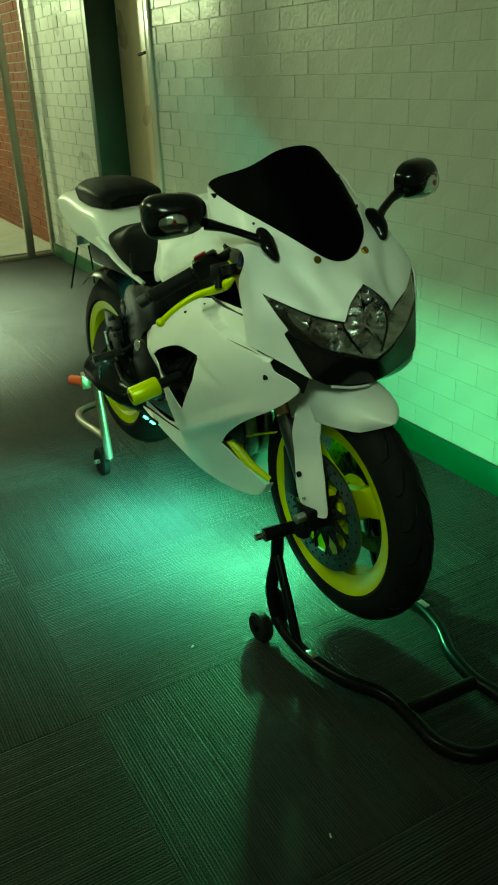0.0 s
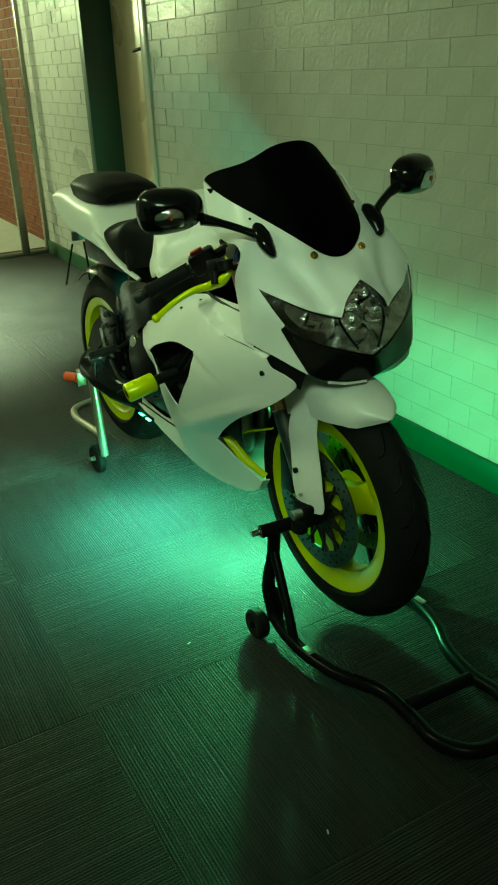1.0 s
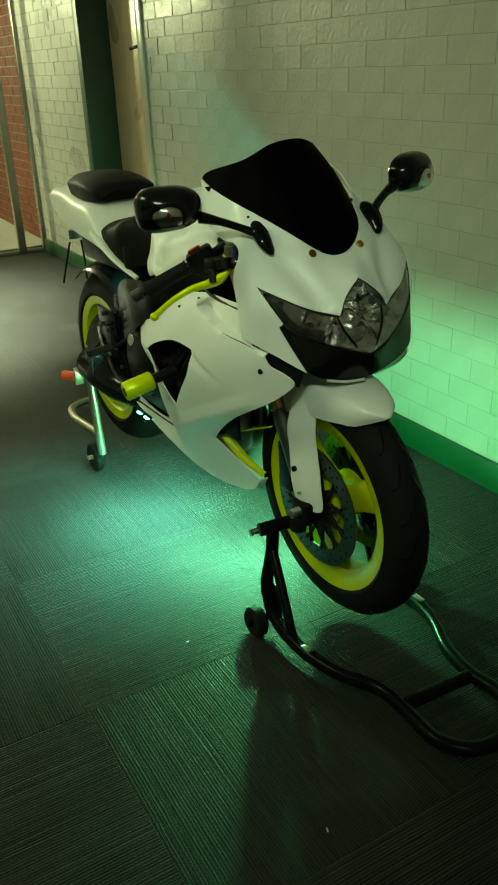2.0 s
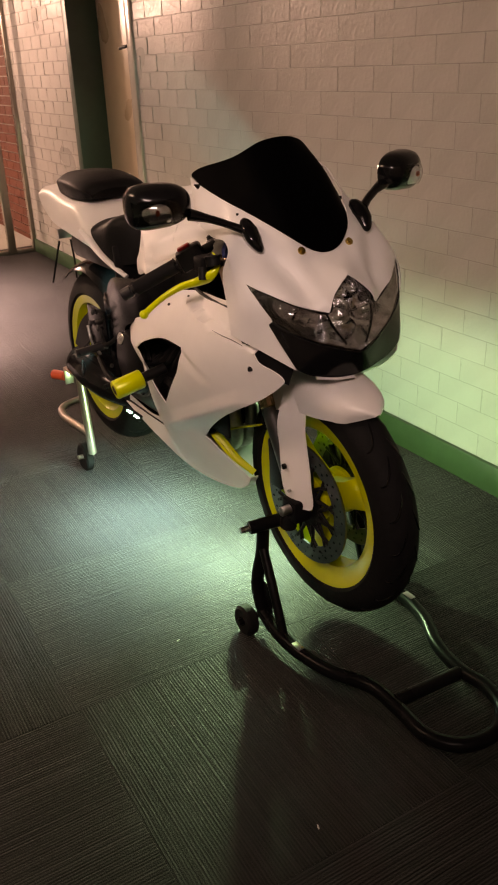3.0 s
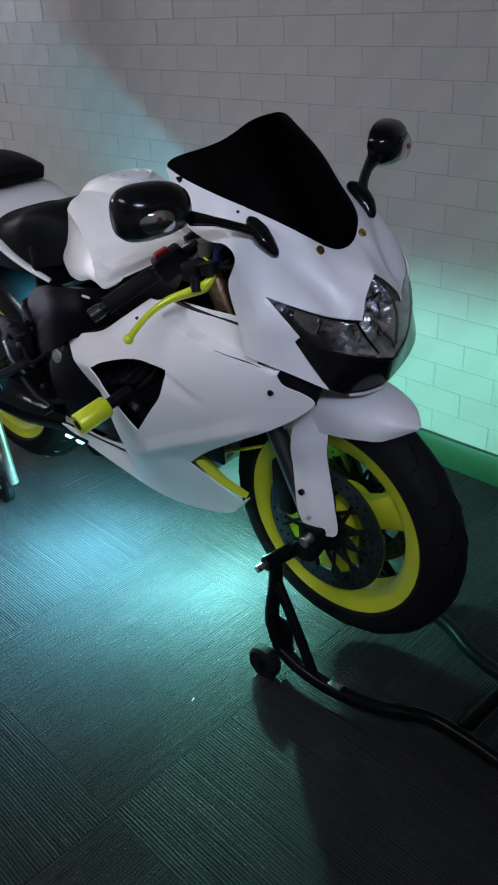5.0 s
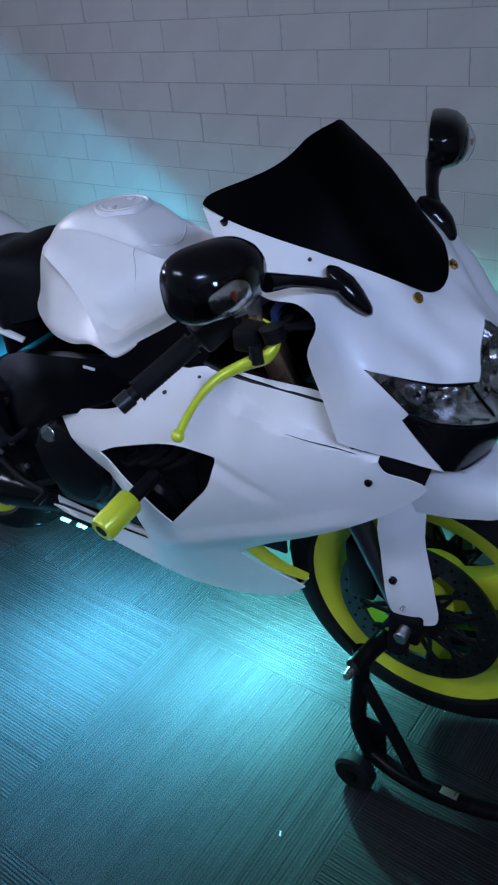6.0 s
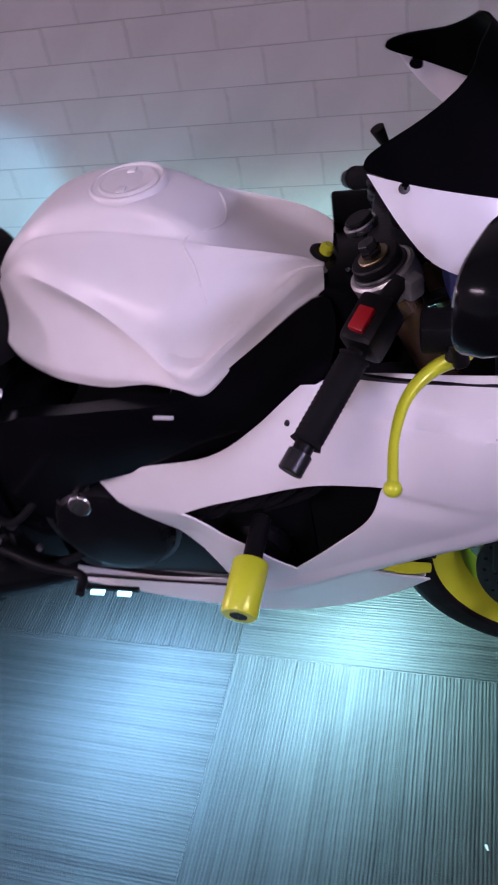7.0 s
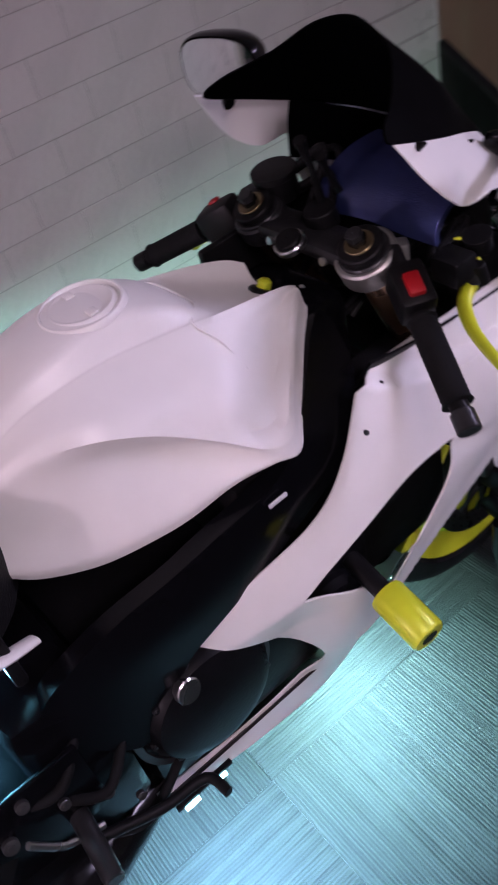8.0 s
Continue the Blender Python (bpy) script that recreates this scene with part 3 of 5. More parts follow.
part("ignition_lock", cylinder(bmesh.new(), (0, 0.232, 0.945), (0, 0.238, 0.974), 0.022, 24), BLACK, bike)
# black disc put in for the shaded recess behind the yellow knob
part("knob_recess", cylinder(bmesh.new(), (0.008, 0.352, 0.898), (0.008, 0.345, 0.909), 0.019, 24, 0.003), BLACK, bike)
part("damper_knob", cylinder(bmesh.new(), (0.008, 0.346, 0.904), (0.008, 0.338, 0.920), 0.0095, 16, 0.004), LIME, bike, "small bright yellow knob")
part("lower_clamp", box(bmesh.new(), (-0.14, 0.10, 0.70), (0.14, 0.20, 0.735), 0.01), BLACK, bike)

for s in (-1, 1):
    inner, outer = Vector((s * 0.125, 0.240, 0.952)), Vector((s * 0.313, 0.342, 0.852))
    d = (outer - inner).normalized()
    bar = part("clip_on_bar", cylinder(bmesh.new(), inner, outer, 0.0115, 16), BLACK, bike)
    bm = bmesh.new()
    knots, radii = [], []
    for k in range(34):
        knots.append(inner + d * (0.106 + 0.0034 * k))
        radii.append(0.0192 if k in (0, 33) else (0.0166 if k % 2 else 0.0176))
    tube(bm, knots, radii, 20, 1)
    part("grip", bm, RUBBER, bar, "ribbed black rubber grip")
    part("bar_end", cylinder(bmesh.new(), outer - d * 0.008, outer + d * 0.018, 0.0145, 20), DARKCAST if s < 0 else BLACK, bar)
    bm = bmesh.new()
    m = Matrix.Translation(inner + d * 0.068) @ d.to_track_quat("X", "Z").to_matrix().to_4x4()
    box(bm, (-0.034, -0.021, -0.024), (0.03, 0.023, 0.026), 0.008, m)
    sw = part("switch_housing", bm, BLACK, bar)
    m2 = Matrix.Translation(inner + d * 0.072) @ d.to_track_quat("X", "Z").to_matrix().to_4x4()
    if s < 0:
        part("stop_switch", box(bmesh.new(), (-0.016, -0.010, 0.022), (0.015, 0.010, 0.033), 0.003, m2), RED, sw, "red engine stop switch")
    else:
        part("horn_switch", box(bmesh.new(), (-0.008, -0.02, 0.016), (0.008, -0.006, 0.03), 0.003, m2), RED, sw, "small red switch")
    # lever and its mount
    a = [Vector(p) for p in ((s * 0.172, 0.178, 0.948), (s * 0.170, 0.158, 0.936), (s * 0.176, 0.154, 0.918), (s * 0.192, 0.166, 0.899), (s * 0.202, 0.201, 0.883), (s * 0.235, 0.228, 0.871), (s * 0.280, 0.240, 0.850), (s * 0.327, 0.240, 0.823))]
    bm = tube(bmesh.new(), a, [0.002, 0.0035, 0.0065, 0.0130, 0.0112, 0.0088, 0.0072, 0.0078], 12, 5, True, False, 0.8)
    bmesh.ops.create_icosphere(bm, subdivisions=2, radius=0.0105, matrix=Matrix.Translation(a[-1]))
    part("brake_lever" if s < 0 else "clutch_lever", bm, LIME, bike, "bright yellow hand lever")
    bm = box(bmesh.new(), (-0.022, -0.02, -0.018), (0.022, 0.02, 0.018), 0.006, Matrix.Translation((s * 0.182, 0.195, 0.922)))
    cylinder(bm, (s * 0.202, 0.176, 0.921), (s * 0.206, 0.170, 0.893), 0.0095, 16)
    part("lever_mount", bm, BLACK, bar)
    part("pivot_pin", cylinder(bmesh.new(), (s * 0.201, 0.180, 0.896), (s * 0.1985, 0.177, 0.913), 0.0090, 18), DARKCAST, bar)
    can = Vector((-0.186, 0.150, 0.925)) if s < 0 else Vector((0.108, 0.212, 0.952))
    bm = cylinder(bmesh.new(), can, can + Vector((0, 0.004, 0.018 if s < 0 else 0.034)), 0.017 if s < 0 else 0.03, 24)
    cylinder(bm, can + Vector((0, 0.004, 0.017 if s < 0 else 0.033)), can + Vector((0, 0.005, 0.022 if s < 0 else 0.042)), 0.019 if s < 0 else 0.033, 24)
    part("fluid_reservoir", bm, BLACK, bike)
    # cables that hang from the bars
    for k in range(2):
        q = 0.012 * k
        part("cable", tube(bmesh.new(), [(s * 0.15, 0.19, 0.92), (s * (0.12 + q), 0.12 - q, 0.93), (s * (0.07 + q), 0.17, 0.90), (s * (0.06 - q), 0.26, 0.84)], 0.0042, 8, 6), BLACK, bike)

part("headstock", box(bmesh.new(), (-0.078, 0.275, 0.66), (0.078, 0.365, 0.905), 0.02), FRAME, bike)
for s in (-1, 1):
    part("inner_panel", thicken(loft(bmesh.new(), smooth_rows([[Vector((s * 0.065, 0.05, 0.80)), Vector((s * 0.075, 0.20, 0.79)), Vector((s * 0.085, 0.34, 0.80))], [Vector((s * 0.13, 0.05, 0.80)), Vector((s * 0.135, 0.20, 0.785)), Vector((s * 0.125, 0.34, 0.80))], [Vector((s * 0.185, 0.06, 0.842)), Vector((s * 0.162, 0.22, 0.834)), Vector((s * 0.148, 0.32, 0.84))]], 4, 4)), 0.004), BLACK, bike)
part("instrument_housing", box(bmesh.new(), (-0.07, 0.05, 0.92), (0.07, 0.11, 0.985), 0.015), BLACK, bike)
for k, (p, q, r) in enumerate((((0.10, 0.20, 0.98), (0.05, 0.17, 1.015), (0.03, 0.25, 0.93)), ((0.09, 0.19, 0.96), (0.02, 0.19, 0.99), (-0.03, 0.27, 0.91)), ((-0.15, 0.20, 0.91), (-0.11, 0.16, 0.93), (-0.06, 0.27, 0.86)), ((0.16, 0.18, 0.94), (0.09, 0.11, 0.98), (0.05, 0.20, 0.88)))):
    part("brake_hose", tube(bmesh.new(), [p, q, r], 0.0055, 10, 8), RUBBER, bike, "black rubber hose")
for p in ((-0.03, 0.312, 0.90), (-0.045, 0.318, 0.87)):
    bolt(p, (0, 0.6, 0.7), 0.007, STEEL, bike)
# black sheets added behind the nose, so that no lit wall shows through
part("gap_backing", box(bmesh.new(), (0.128, 0.05, 0.60), (0.142, 0.35, 0.925), 0.005), BLACK, bike)
part("nose_backing", box(bmesh.new(), (-0.12, 0.105, 0.78), (0.13, 0.128, 0.925), 0.008), BLACK, bike)
part("mount_stem", tube(bmesh.new(), [(-0.004, 0.235, 0.985), (-0.010, 0.248, 1.035), (-0.013, 0.256, 1.055), (-0.017, 0.266, 1.080)], [0.006, 0.0042, 0.0045, 0.0085], 12, 4), BLACK, bike, "black flared mounting stem")
part("mount_stem", tube(bmesh.new(), [(-0.006, 0.205, 0.985), (-0.012, 0.222, 1.015), (-0.014, 0.229, 1.030), (-0.017, 0.237, 1.048)], [0.006, 0.0042, 0.0045, 0.0085], 12, 4), BLACK, bike, "black flared mounting stem")
part("dash_bracket", box(bmesh.new(), (-0.06, 0.09, 0.86), (0.06, 0.15, 0.96), 0.015), BLACK, bike)

# black hood that lines the cowl under the windscreen
edge = [Vector(p) for p in ((-0.120, 0.089, 1.034), (-0.078, 0.014, 0.994), (-0.037, -0.008, 0.966), (0, -0.012, 0.957), (0.037, -0.008, 0.966), (0.078, 0.014, 0.994), (0.120, 0.089, 1.034), (0.138, 0.135, 1.053))]
rows = [[p + Vector((-0.07 * p.x, 0.016 + back, 0.006 - drop)) for p in edge] for back, drop in ((0, 0), (0.010, 0.03), (0.016, 0.075))]
part("inner_hood", thicken(loft(bmesh.new(), smooth_rows(rows, 4, 4)), 0.003), SCREEN_BLACK, bike, "black plastic hood inside the cowl")

# instrument covered by blue cloth
bm = bmesh.new()
rows = []
for v, z, y in ((0, 0.948, 0.204), (1, 0.968, 0.200), (2, 0.990, 0.178), (3, 1.003, 0.135), (4, 1.003, 0.08)):
    rows.append([Vector((x, y - 0.35 * abs(x) ** 1.4 + 0.004 * math.sin(40 * x + v), z - 0.8 * x * x)) for x in (-0.145, -0.10, -0.05, 0, 0.02, 0.035, 0.046)])
part("instrument_cover", thicken(loft(bm, smooth_rows(rows, 4, 4)), 0.01), BLUE, bike, "navy blue cloth over the instruments")

# front mudguard
rows = []
for k in range(13):
    f = k / 12
    ang = radians(124 - 70 * f)
    ease = max(0.0, 1 - (1 - min(1.0, f / 0.42)) ** 2) ** 0.5
    wide = 0.006 + 0.073 * ease
    top_r = 0.340 - 0.006 * max(0.0, 1 - 6 * f)
    drop = 0.006 + 0.070 * ease + 0.028 * min(1.0, f * 1.6)
    half = [(0, top_r), (wide * 0.5, top_r - 0.05 * drop), (wide * 0.84, top_r - 0.22 * drop), (wide, top_r - 0.55 * drop), (wide * 1.02, top_r - drop)]
    row = [HUB + Vector((x, r * math.cos(ang), r * math.sin(ang))) for x, r in flipped(half[::-1])] + [HUB + Vector((x, r * math.cos(ang), r * math.sin(ang))) for x, r in half[1:]]
    rows.append(row)
guard = part("front_mudguard", thicken(loft(bmesh.new(), smooth_rows(rows, 3, 2)), 0.003), WHITE, bike, "white front mudguard with fork shields")
shield = [(-0.080, -0.034, 0.612), (-0.081, -0.005, 0.655), (-0.085, 0.026, 0.660), (-0.104, 0.038, 0.59), (-0.111, 0.034, 0.52), (-0.112, 0.028, 0.45), (-0.112, 0.020, 0.395), (-0.110, 0.000, 0.368), (-0.098, -0.045, 0.358), (-0.086, -0.062, 0.372), (-0.083, -0.050, 0.45), (-0.082, -0.036, 0.53)]
bm = panel(shield, "x", step=0.014, extra=[(-0.114, 0.005, 0.45), (-0.111, 0.01, 0.55), (-0.112, -0.01, 0.40)])
part("fork_shield", mirrored(bm), WHITE, guard)
part("fork_shield", bm, WHITE, guard)
for s in (-1, 1):
    bolt((s * 0.116, 0.009, 0.459), (s, 0, 0), 0.007, GLOSS, guard)
    bolt((s * 0.115, -0.008, 0.400), (s, 0, 0), 0.004, STEEL, guard)

# nose
SCREEN = [(0, 0.145, 1.178), (-0.05, 0.158, 1.170), (-0.10, 0.188, 1.142), (-0.145, 0.247, 1.122), (-0.158, 0.266, 1.110), (-0.161, 0.255, 1.098), (-0.152, 0.170, 1.066), (-0.117, 0.080, 1.030), (-0.075, 0.005, 0.990), (-0.035, -0.018, 0.962), (0, -0.022, 0.953)]
COWL = [(0, -0.012, 0.957), (-0.037, -0.008, 0.966), (-0.078, 0.014, 0.994), (-0.120, 0.089, 1.034), (-0.155, 0.177, 1.070), (-0.166, 0.264, 1.102, 1), (-0.180, 0.232, 1.050), (-0.189, 0.200, 1.012), (-0.180, 0.160, 0.986), (-0.180, 0.112, 0.985), (-0.190, 0.078, 0.966), (-0.200, 0.090, 0.920), (-0.208, 0.066, 0.860), (-0.218, 0.040, 0.800, 1), (-0.180, -0.030, 0.768), (-0.137, -0.087, 0.733, 1), (-0.156, -0.062, 0.782), (-0.172, -0.038, 0.830, 1), (-0.166, -0.046, 0.838, 1), (-0.193, 0.007, 0.912, 1), (-0.125, -0.064, 0.870), (-0.063, -0.104, 0.848, 1), (-0.048, -0.100, 0.876), (-0.021, -0.093, 0.902), (0, -0.091, 0.916, 1)]
EYES = [(0, -0.090, 0.914, 1), (-0.020, -0.092, 0.900), (-0.047, -0.099, 0.874), (-0.063, -0.103, 0.846, 1), (-0.125, -0.063, 0.868), (-0.191, 0.005, 0.910, 1), (-0.165, -0.046, 0.837, 1), (-0.120, -0.088, 0.802), (-0.060, -0.122, 0.776), (0, -0.136, 0.757)]
CHIN = [(0, -0.133, 0.756), (-0.060, -0.119, 0.775), (-0.120, -0.085, 0.801), (-0.165, -0.045, 0.835, 1), (-0.171, -0.039, 0.828, 1), (-0.155, -0.063, 0.782), (-0.136, -0.087, 0.734, 1), (-0.100, -0.098, 0.714), (-0.050, -0.106, 0.702), (0, -0.112, 0.698)]


def widen(bm):
    """The nose is a little fuller on the wall side."""
    for v in bm.verts:
        if v.co.x > 0.08:
            v.co.x += 0.02 * min(1.0, (v.co.x - 0.08) / 0.09)
    return bm


screen = part("windscreen", panel(whole(SCREEN), "cyl", extra=[(0, 0.070, 1.078), (0, 0.018, 1.01), (-0.09, 0.10, 1.095), (0.09, 0.10, 1.095)], depth=0.003, step=0.02), SCREEN_BLACK, bike, "black tinted double-bubble windscreen")
cowl_bm = panel(whole(COWL), "cyl", bend=None, extra=[(-0.216, 0.03, 0.86), (0.216, 0.03, 0.86), (-0.206, 0.03, 0.91), (0.206, 0.03, 0.91), (0, -0.056, 0.93), (-0.13, -0.006, 0.935), (0.13, -0.006, 0.935), (-0.075, -0.058, 0.90), (0.075, -0.058, 0.90)], depth=0, step=0.011)


def near_line(p, a, b):
    """How far p lies from the line from a to b, and how far along it."""
    d = b - a
    f = (p - a).dot(d) / d.length_squared
    return (p - a - d * min(1.0, max(0.0, f))).length, f


# ridges that run from the screen to the lamps, hollows beside them
for v in cowl_bm.verts:
    p = Vector((-abs(v.co.x), v.co.y, v.co.z))
    away, f = near_line(p, Vector((-0.085, 0.010, 0.975)), Vector((-0.060, -0.098, 0.862)))
    lift = 0.0055 * max(0.0, 1 - away / 0.026) * blend(-0.05, 0.25, f)
    away, f = near_line(p, Vector((-0.175, 0.105, 0.975)), Vector((-0.128, -0.055, 0.882)))
    lift += 0.005 * max(0.0, 1 - away / 0.030) * blend(-0.05, 0.3, f)
    away, f = near_line(p, Vector((-0.145, 0.060, 0.985)), Vector((-0.092, -0.068, 0.880)))
    lift -= 0.005 * blend(0.028, 0.0, away) * blend(-0.05, 0.25, f)
    out = Vector((v.co.x * 1.2, v.co.y - 0.22, 0.10)).normalized()
    v.co += out * lift
cowl = part("nose_cowl", thicken(widen(cowl_bm), 0.003), WHITE, bike, "white nose cowl")
lens_bend = Bend([Vector(p[:3]) for p in whole(EYES)] + [Vector((-0.09, -0.094, 0.83)), Vector((0.09, -0.094, 0.83)), Vector((0, -0.125, 0.83))], "cyl")
light = part("headlight", widen(panel(whole(EYES), "cyl", bend=lens_bend, depth=0.002, step=0.014)), CLEAR, bike, "clear headlight lens over chrome reflectors")
back = panel(whole(EYES), "cyl", bend=lens_bend, depth=0, step=0.014)
rim_at = [Vector(lens_bend.flat(p)[:2]) for p in spline(whole(EYES), 5, True)]
for v in back.verts:
    flat = Vector(lens_bend.flat(v.co)[:2])
    near_rim = min((flat - q).length for q in rim_at)
    out = Vector((v.co.x, v.co.y - 0.30, 0))
    v.co -= out.normalized() * min(0.05, 0.006 + 1.6 * near_rim)
part("headlight_shell", thicken(widen(back), 0.003), SHELL, light)


def bowl(at, r, deep, way):
    """An open dish, seen from inside."""
    bm = bmesh.new()
    prof = [(0.0, r), (-deep * 0.35, r * 0.93), (-deep * 0.7, r * 0.7), (-deep * 0.93, r * 0.35), (-deep, 0.002)]
    lathe(bm, prof, (0, 0, 0), "z", 28, False)
    m = Matrix.Translation(at) @ Vector(way).to_track_quat("Z", "Y").to_matrix().to_4x4()
    bmesh.ops.transform(bm, matrix=m, verts=bm.verts)
    return bm


for s in (-1, 1):
    for at, r, deep, way in (((s * 0.088, -0.062, 0.822), 0.030, 0.026, (s * 0.5, -1, 0.30)), ((s * 0.132, -0.030, 0.850), 0.027, 0.024, (s * 0.75, -1, 0.35)), ((s * 0.165, 0.002, 0.880), 0.016, 0.018, (s * 0.8, -1, 0.3)), ((s * 0.030, -0.094, 0.842), 0.030, 0.028, (s * 0.2, -1, 0.2)), ((s * 0.016, -0.080, 0.888), 0.016, 0.016, (s * 0.1, -1, 0.3))):
        part("reflector", bowl(at, r, deep, way), CHROME, light)
for s in (-1, 1):
    part("lamp_divider", tube(bmesh.new(), [(s * 0.060, -0.088, 0.846), (s * 0.052, -0.104, 0.815), (s * 0.028, -0.118, 0.775)], [0.0022, 0.003, 0.0025], 10, 4), BLACK, light)
    edge = [lens_bend.place(*lens_bend.flat(Vector((s * -p[0], p[1], p[2])))[:2]) for p in EYES[1:]]
    part("lens_rim", widen(tube(bmesh.new(), [(q.x, q.y + 0.003, q.z) for q in edge[0:3]] + [(edge[k].x, edge[k].y + 0.003, edge[k].z) for k in range(3, len(edge))], 0.0026, 8, 4)), BLACK, light)
part("projector", lathe(bmesh.new(), [(-0.02, 0.02), (0.0, 0.02), (0.008, 0.012), (0.011, 0.001)], (0, 0, 0), "z", 24, False), CLEAR, light).matrix_basis = Matrix.Translation((0, -0.09, 0.80)) @ Vector((0, -1, 0.1)).to_track_quat("Z", "Y").to_matrix().to_4x4()
chin = part("chin_cowl", widen(panel(whole(CHIN), "cyl", depth=0.004, step=0.016)), GLOSS, bike, "gloss black chin between the intakes")
for s in (-1, 1):
    mouth = [(s * 0.155, -0.046, 0.815, 1), (s * 0.135, -0.072, 0.752, 1), (s * 0.085, -0.092, 0.730, 1), (s * 0.075, -0.098, 0.765, 1)]
    part("air_intake", thicken(loft(bmesh.new(), [[Vector(p[:3]) + Vector((0, -0.012, 0)) for p in (mouth[0], mouth[3])], [Vector(p[:3]) + Vector((0, -0.012, 0)) for p in (mouth[1], mouth[2])]]), 0.004), BLACK, chin)
part("position_light", tube(bmesh.new(), [(-0.098, -0.102, 0.7115), (-0.05, -0.110, 0.6995), (-0.005, -0.115, 0.6955)], 0.0032, 8, 4), PALE, chin, "slim pale light strip under the chin")
# black boxes added inside the nose to block light and sight
core = bmesh.new()
box(core, (-0.15, 0.0, 0.72), (0.15, 0.10, 0.86), 0.03)
box(core, (-0.12, 0.02, 0.84), (0.12, 0.12, 0.93), 0.03)
part("nose_filler", core, BLACK, bike)
for s in (-1, 1):
    bolt((s * 0.064, -0.013, 0.963), (s * 0.15, -0.8, 0.6), 0.0085, BRASS, screen, "screen_bolt", "brass bolt")
    for p, w in (((s * 0.163, 0.229, 1.083), (s, -0.2, 0.5)), ((s * 0.133, 0.116, 1.030), (s * 0.9, -0.6, 0.5))):
        tip = Vector(p) + Vector(w).normalized() * 0.016
        bm = tube(bmesh.new(), [Vector(p) - Vector(w).normalized() * 0.006, Vector(p), tip], [0.009, 0.008, 0.0015], 12, 2)
        part("spike_bolt", bm, GLOSS, screen, "black pointed screen bolt")

# mirrors
for s in (-1, 1):
    base = Vector((s * 0.148, 0.050, 1.005))
    bm = bmesh.new()
    tube(bm, [base + Vector((-s * 0.006, -0.032, -0.036)), base + Vector((-s * 0.004, -0.027, -0.030)), base + Vector((0, -0.012, -0.012)), base + Vector((0, 0.004, 0.004)), base + Vector((-s * 0.002, 0.022, 0.018)), base + Vector((-s * 0.004, 0.030, 0.024))], [0.003, 0.011, 0.019, 0.021, 0.015, 0.006], 18, 5, True, False, 0.72)
    mir = part("mirror", bm, GLOSS, bike, "gloss black mirror with a clear signal lens")
    part("stalk", tube(bmesh.new(), [base, base + Vector((s * 0.035, 0.022, 0.018)), base + Vector((s * 0.075, 0.04, 0.035)), base + Vector((s * 0.115, 0.052, 0.048))], [0.013, 0.0105, 0.011, 0.017], 14, 6, True, False, 0.75), GLOSS, mir)
    bm = bmesh.new()
    rows = []
    c = Vector((s * 0.314, 0.140 if s < 0 else 0.112, 1.073))
    side, up = Vector((s * 0.94, 0.34, -0.03)).normalized(), Vector((s * 0.03, 0.0, 1.0)).normalized()
    fwd = side.cross(up).normalized()
    if fwd.y > 0:
        fwd = -fwd
    for dpt, k in ((-0.018, 0.96), (-0.012, 1.0), (0.005, 0.99), (0.022, 0.90), (0.036, 0.68), (0.043, 0.35), (0.045, 0.02)):
        ring = []
        for i in range(32):
            a = 2 * math.pi * i / 32
            ca, sa = math.cos(a), math.sin(a)
            ex = math.copysign(abs(ca) ** 0.72, ca) * 0.070 * k
            ey = math.copysign(abs(sa) ** 0.72, sa) * 0.053 * k * (0.86 + 0.14 * ca)
            ring.append(c + side * ex + up * ey + fwd * dpt)
        rows.append(ring)
    loft(bm, rows, True)
    house = part("housing", bm, GLOSS, mir)
    glass_bm = bmesh.new()
    face = [glass_bm.verts.new(p - fwd * 0.0005 - (p - c - fwd * -0.018) * 0.05) for p in rows[0]]
    glass_bm.faces.new(face)
    thicken(glass_bm, 0.002)
    part("glass", glass_bm, MIRROR, house, "mirror glass", smooth=False)
    def lens_sheet(out, wide, tall):
        rows2 = []
        for v in (-1, -0.5, 0, 0.5, 1):
            row = []
            for u in (-1, -0.6, -0.2, 0.2, 0.6, 1):
                p = c + side * (0.004 + wide * u) + up * (-0.006 + tall * v)
                row.append(p + fwd * (out - 0.021 * u * u - 0.008 * v * v))
            rows2.append(row)
        return thicken(loft(bmesh.new(), smooth_rows(rows2, 3, 3)), 0.0015)

    part("signal_reflector", lens_sheet(0.0485, 0.050, 0.022), SHELL, house)
    part("signal_lens", lens_sheet(0.0555, 0.052, 0.024), CLEAR, house, "clear signal lens with an amber bulb")
    bulb = bmesh.new()
    bmesh.ops.create_icosphere(bulb, subdivisions=2, radius=0.005, matrix=Matrix.Translation(c + side * 0.006 + up * -0.006 + fwd * 0.050) @ Matrix.Diagonal((1, 0.6, 1.3, 1)))
    part("signal_bulb", bulb, AMBER, house)

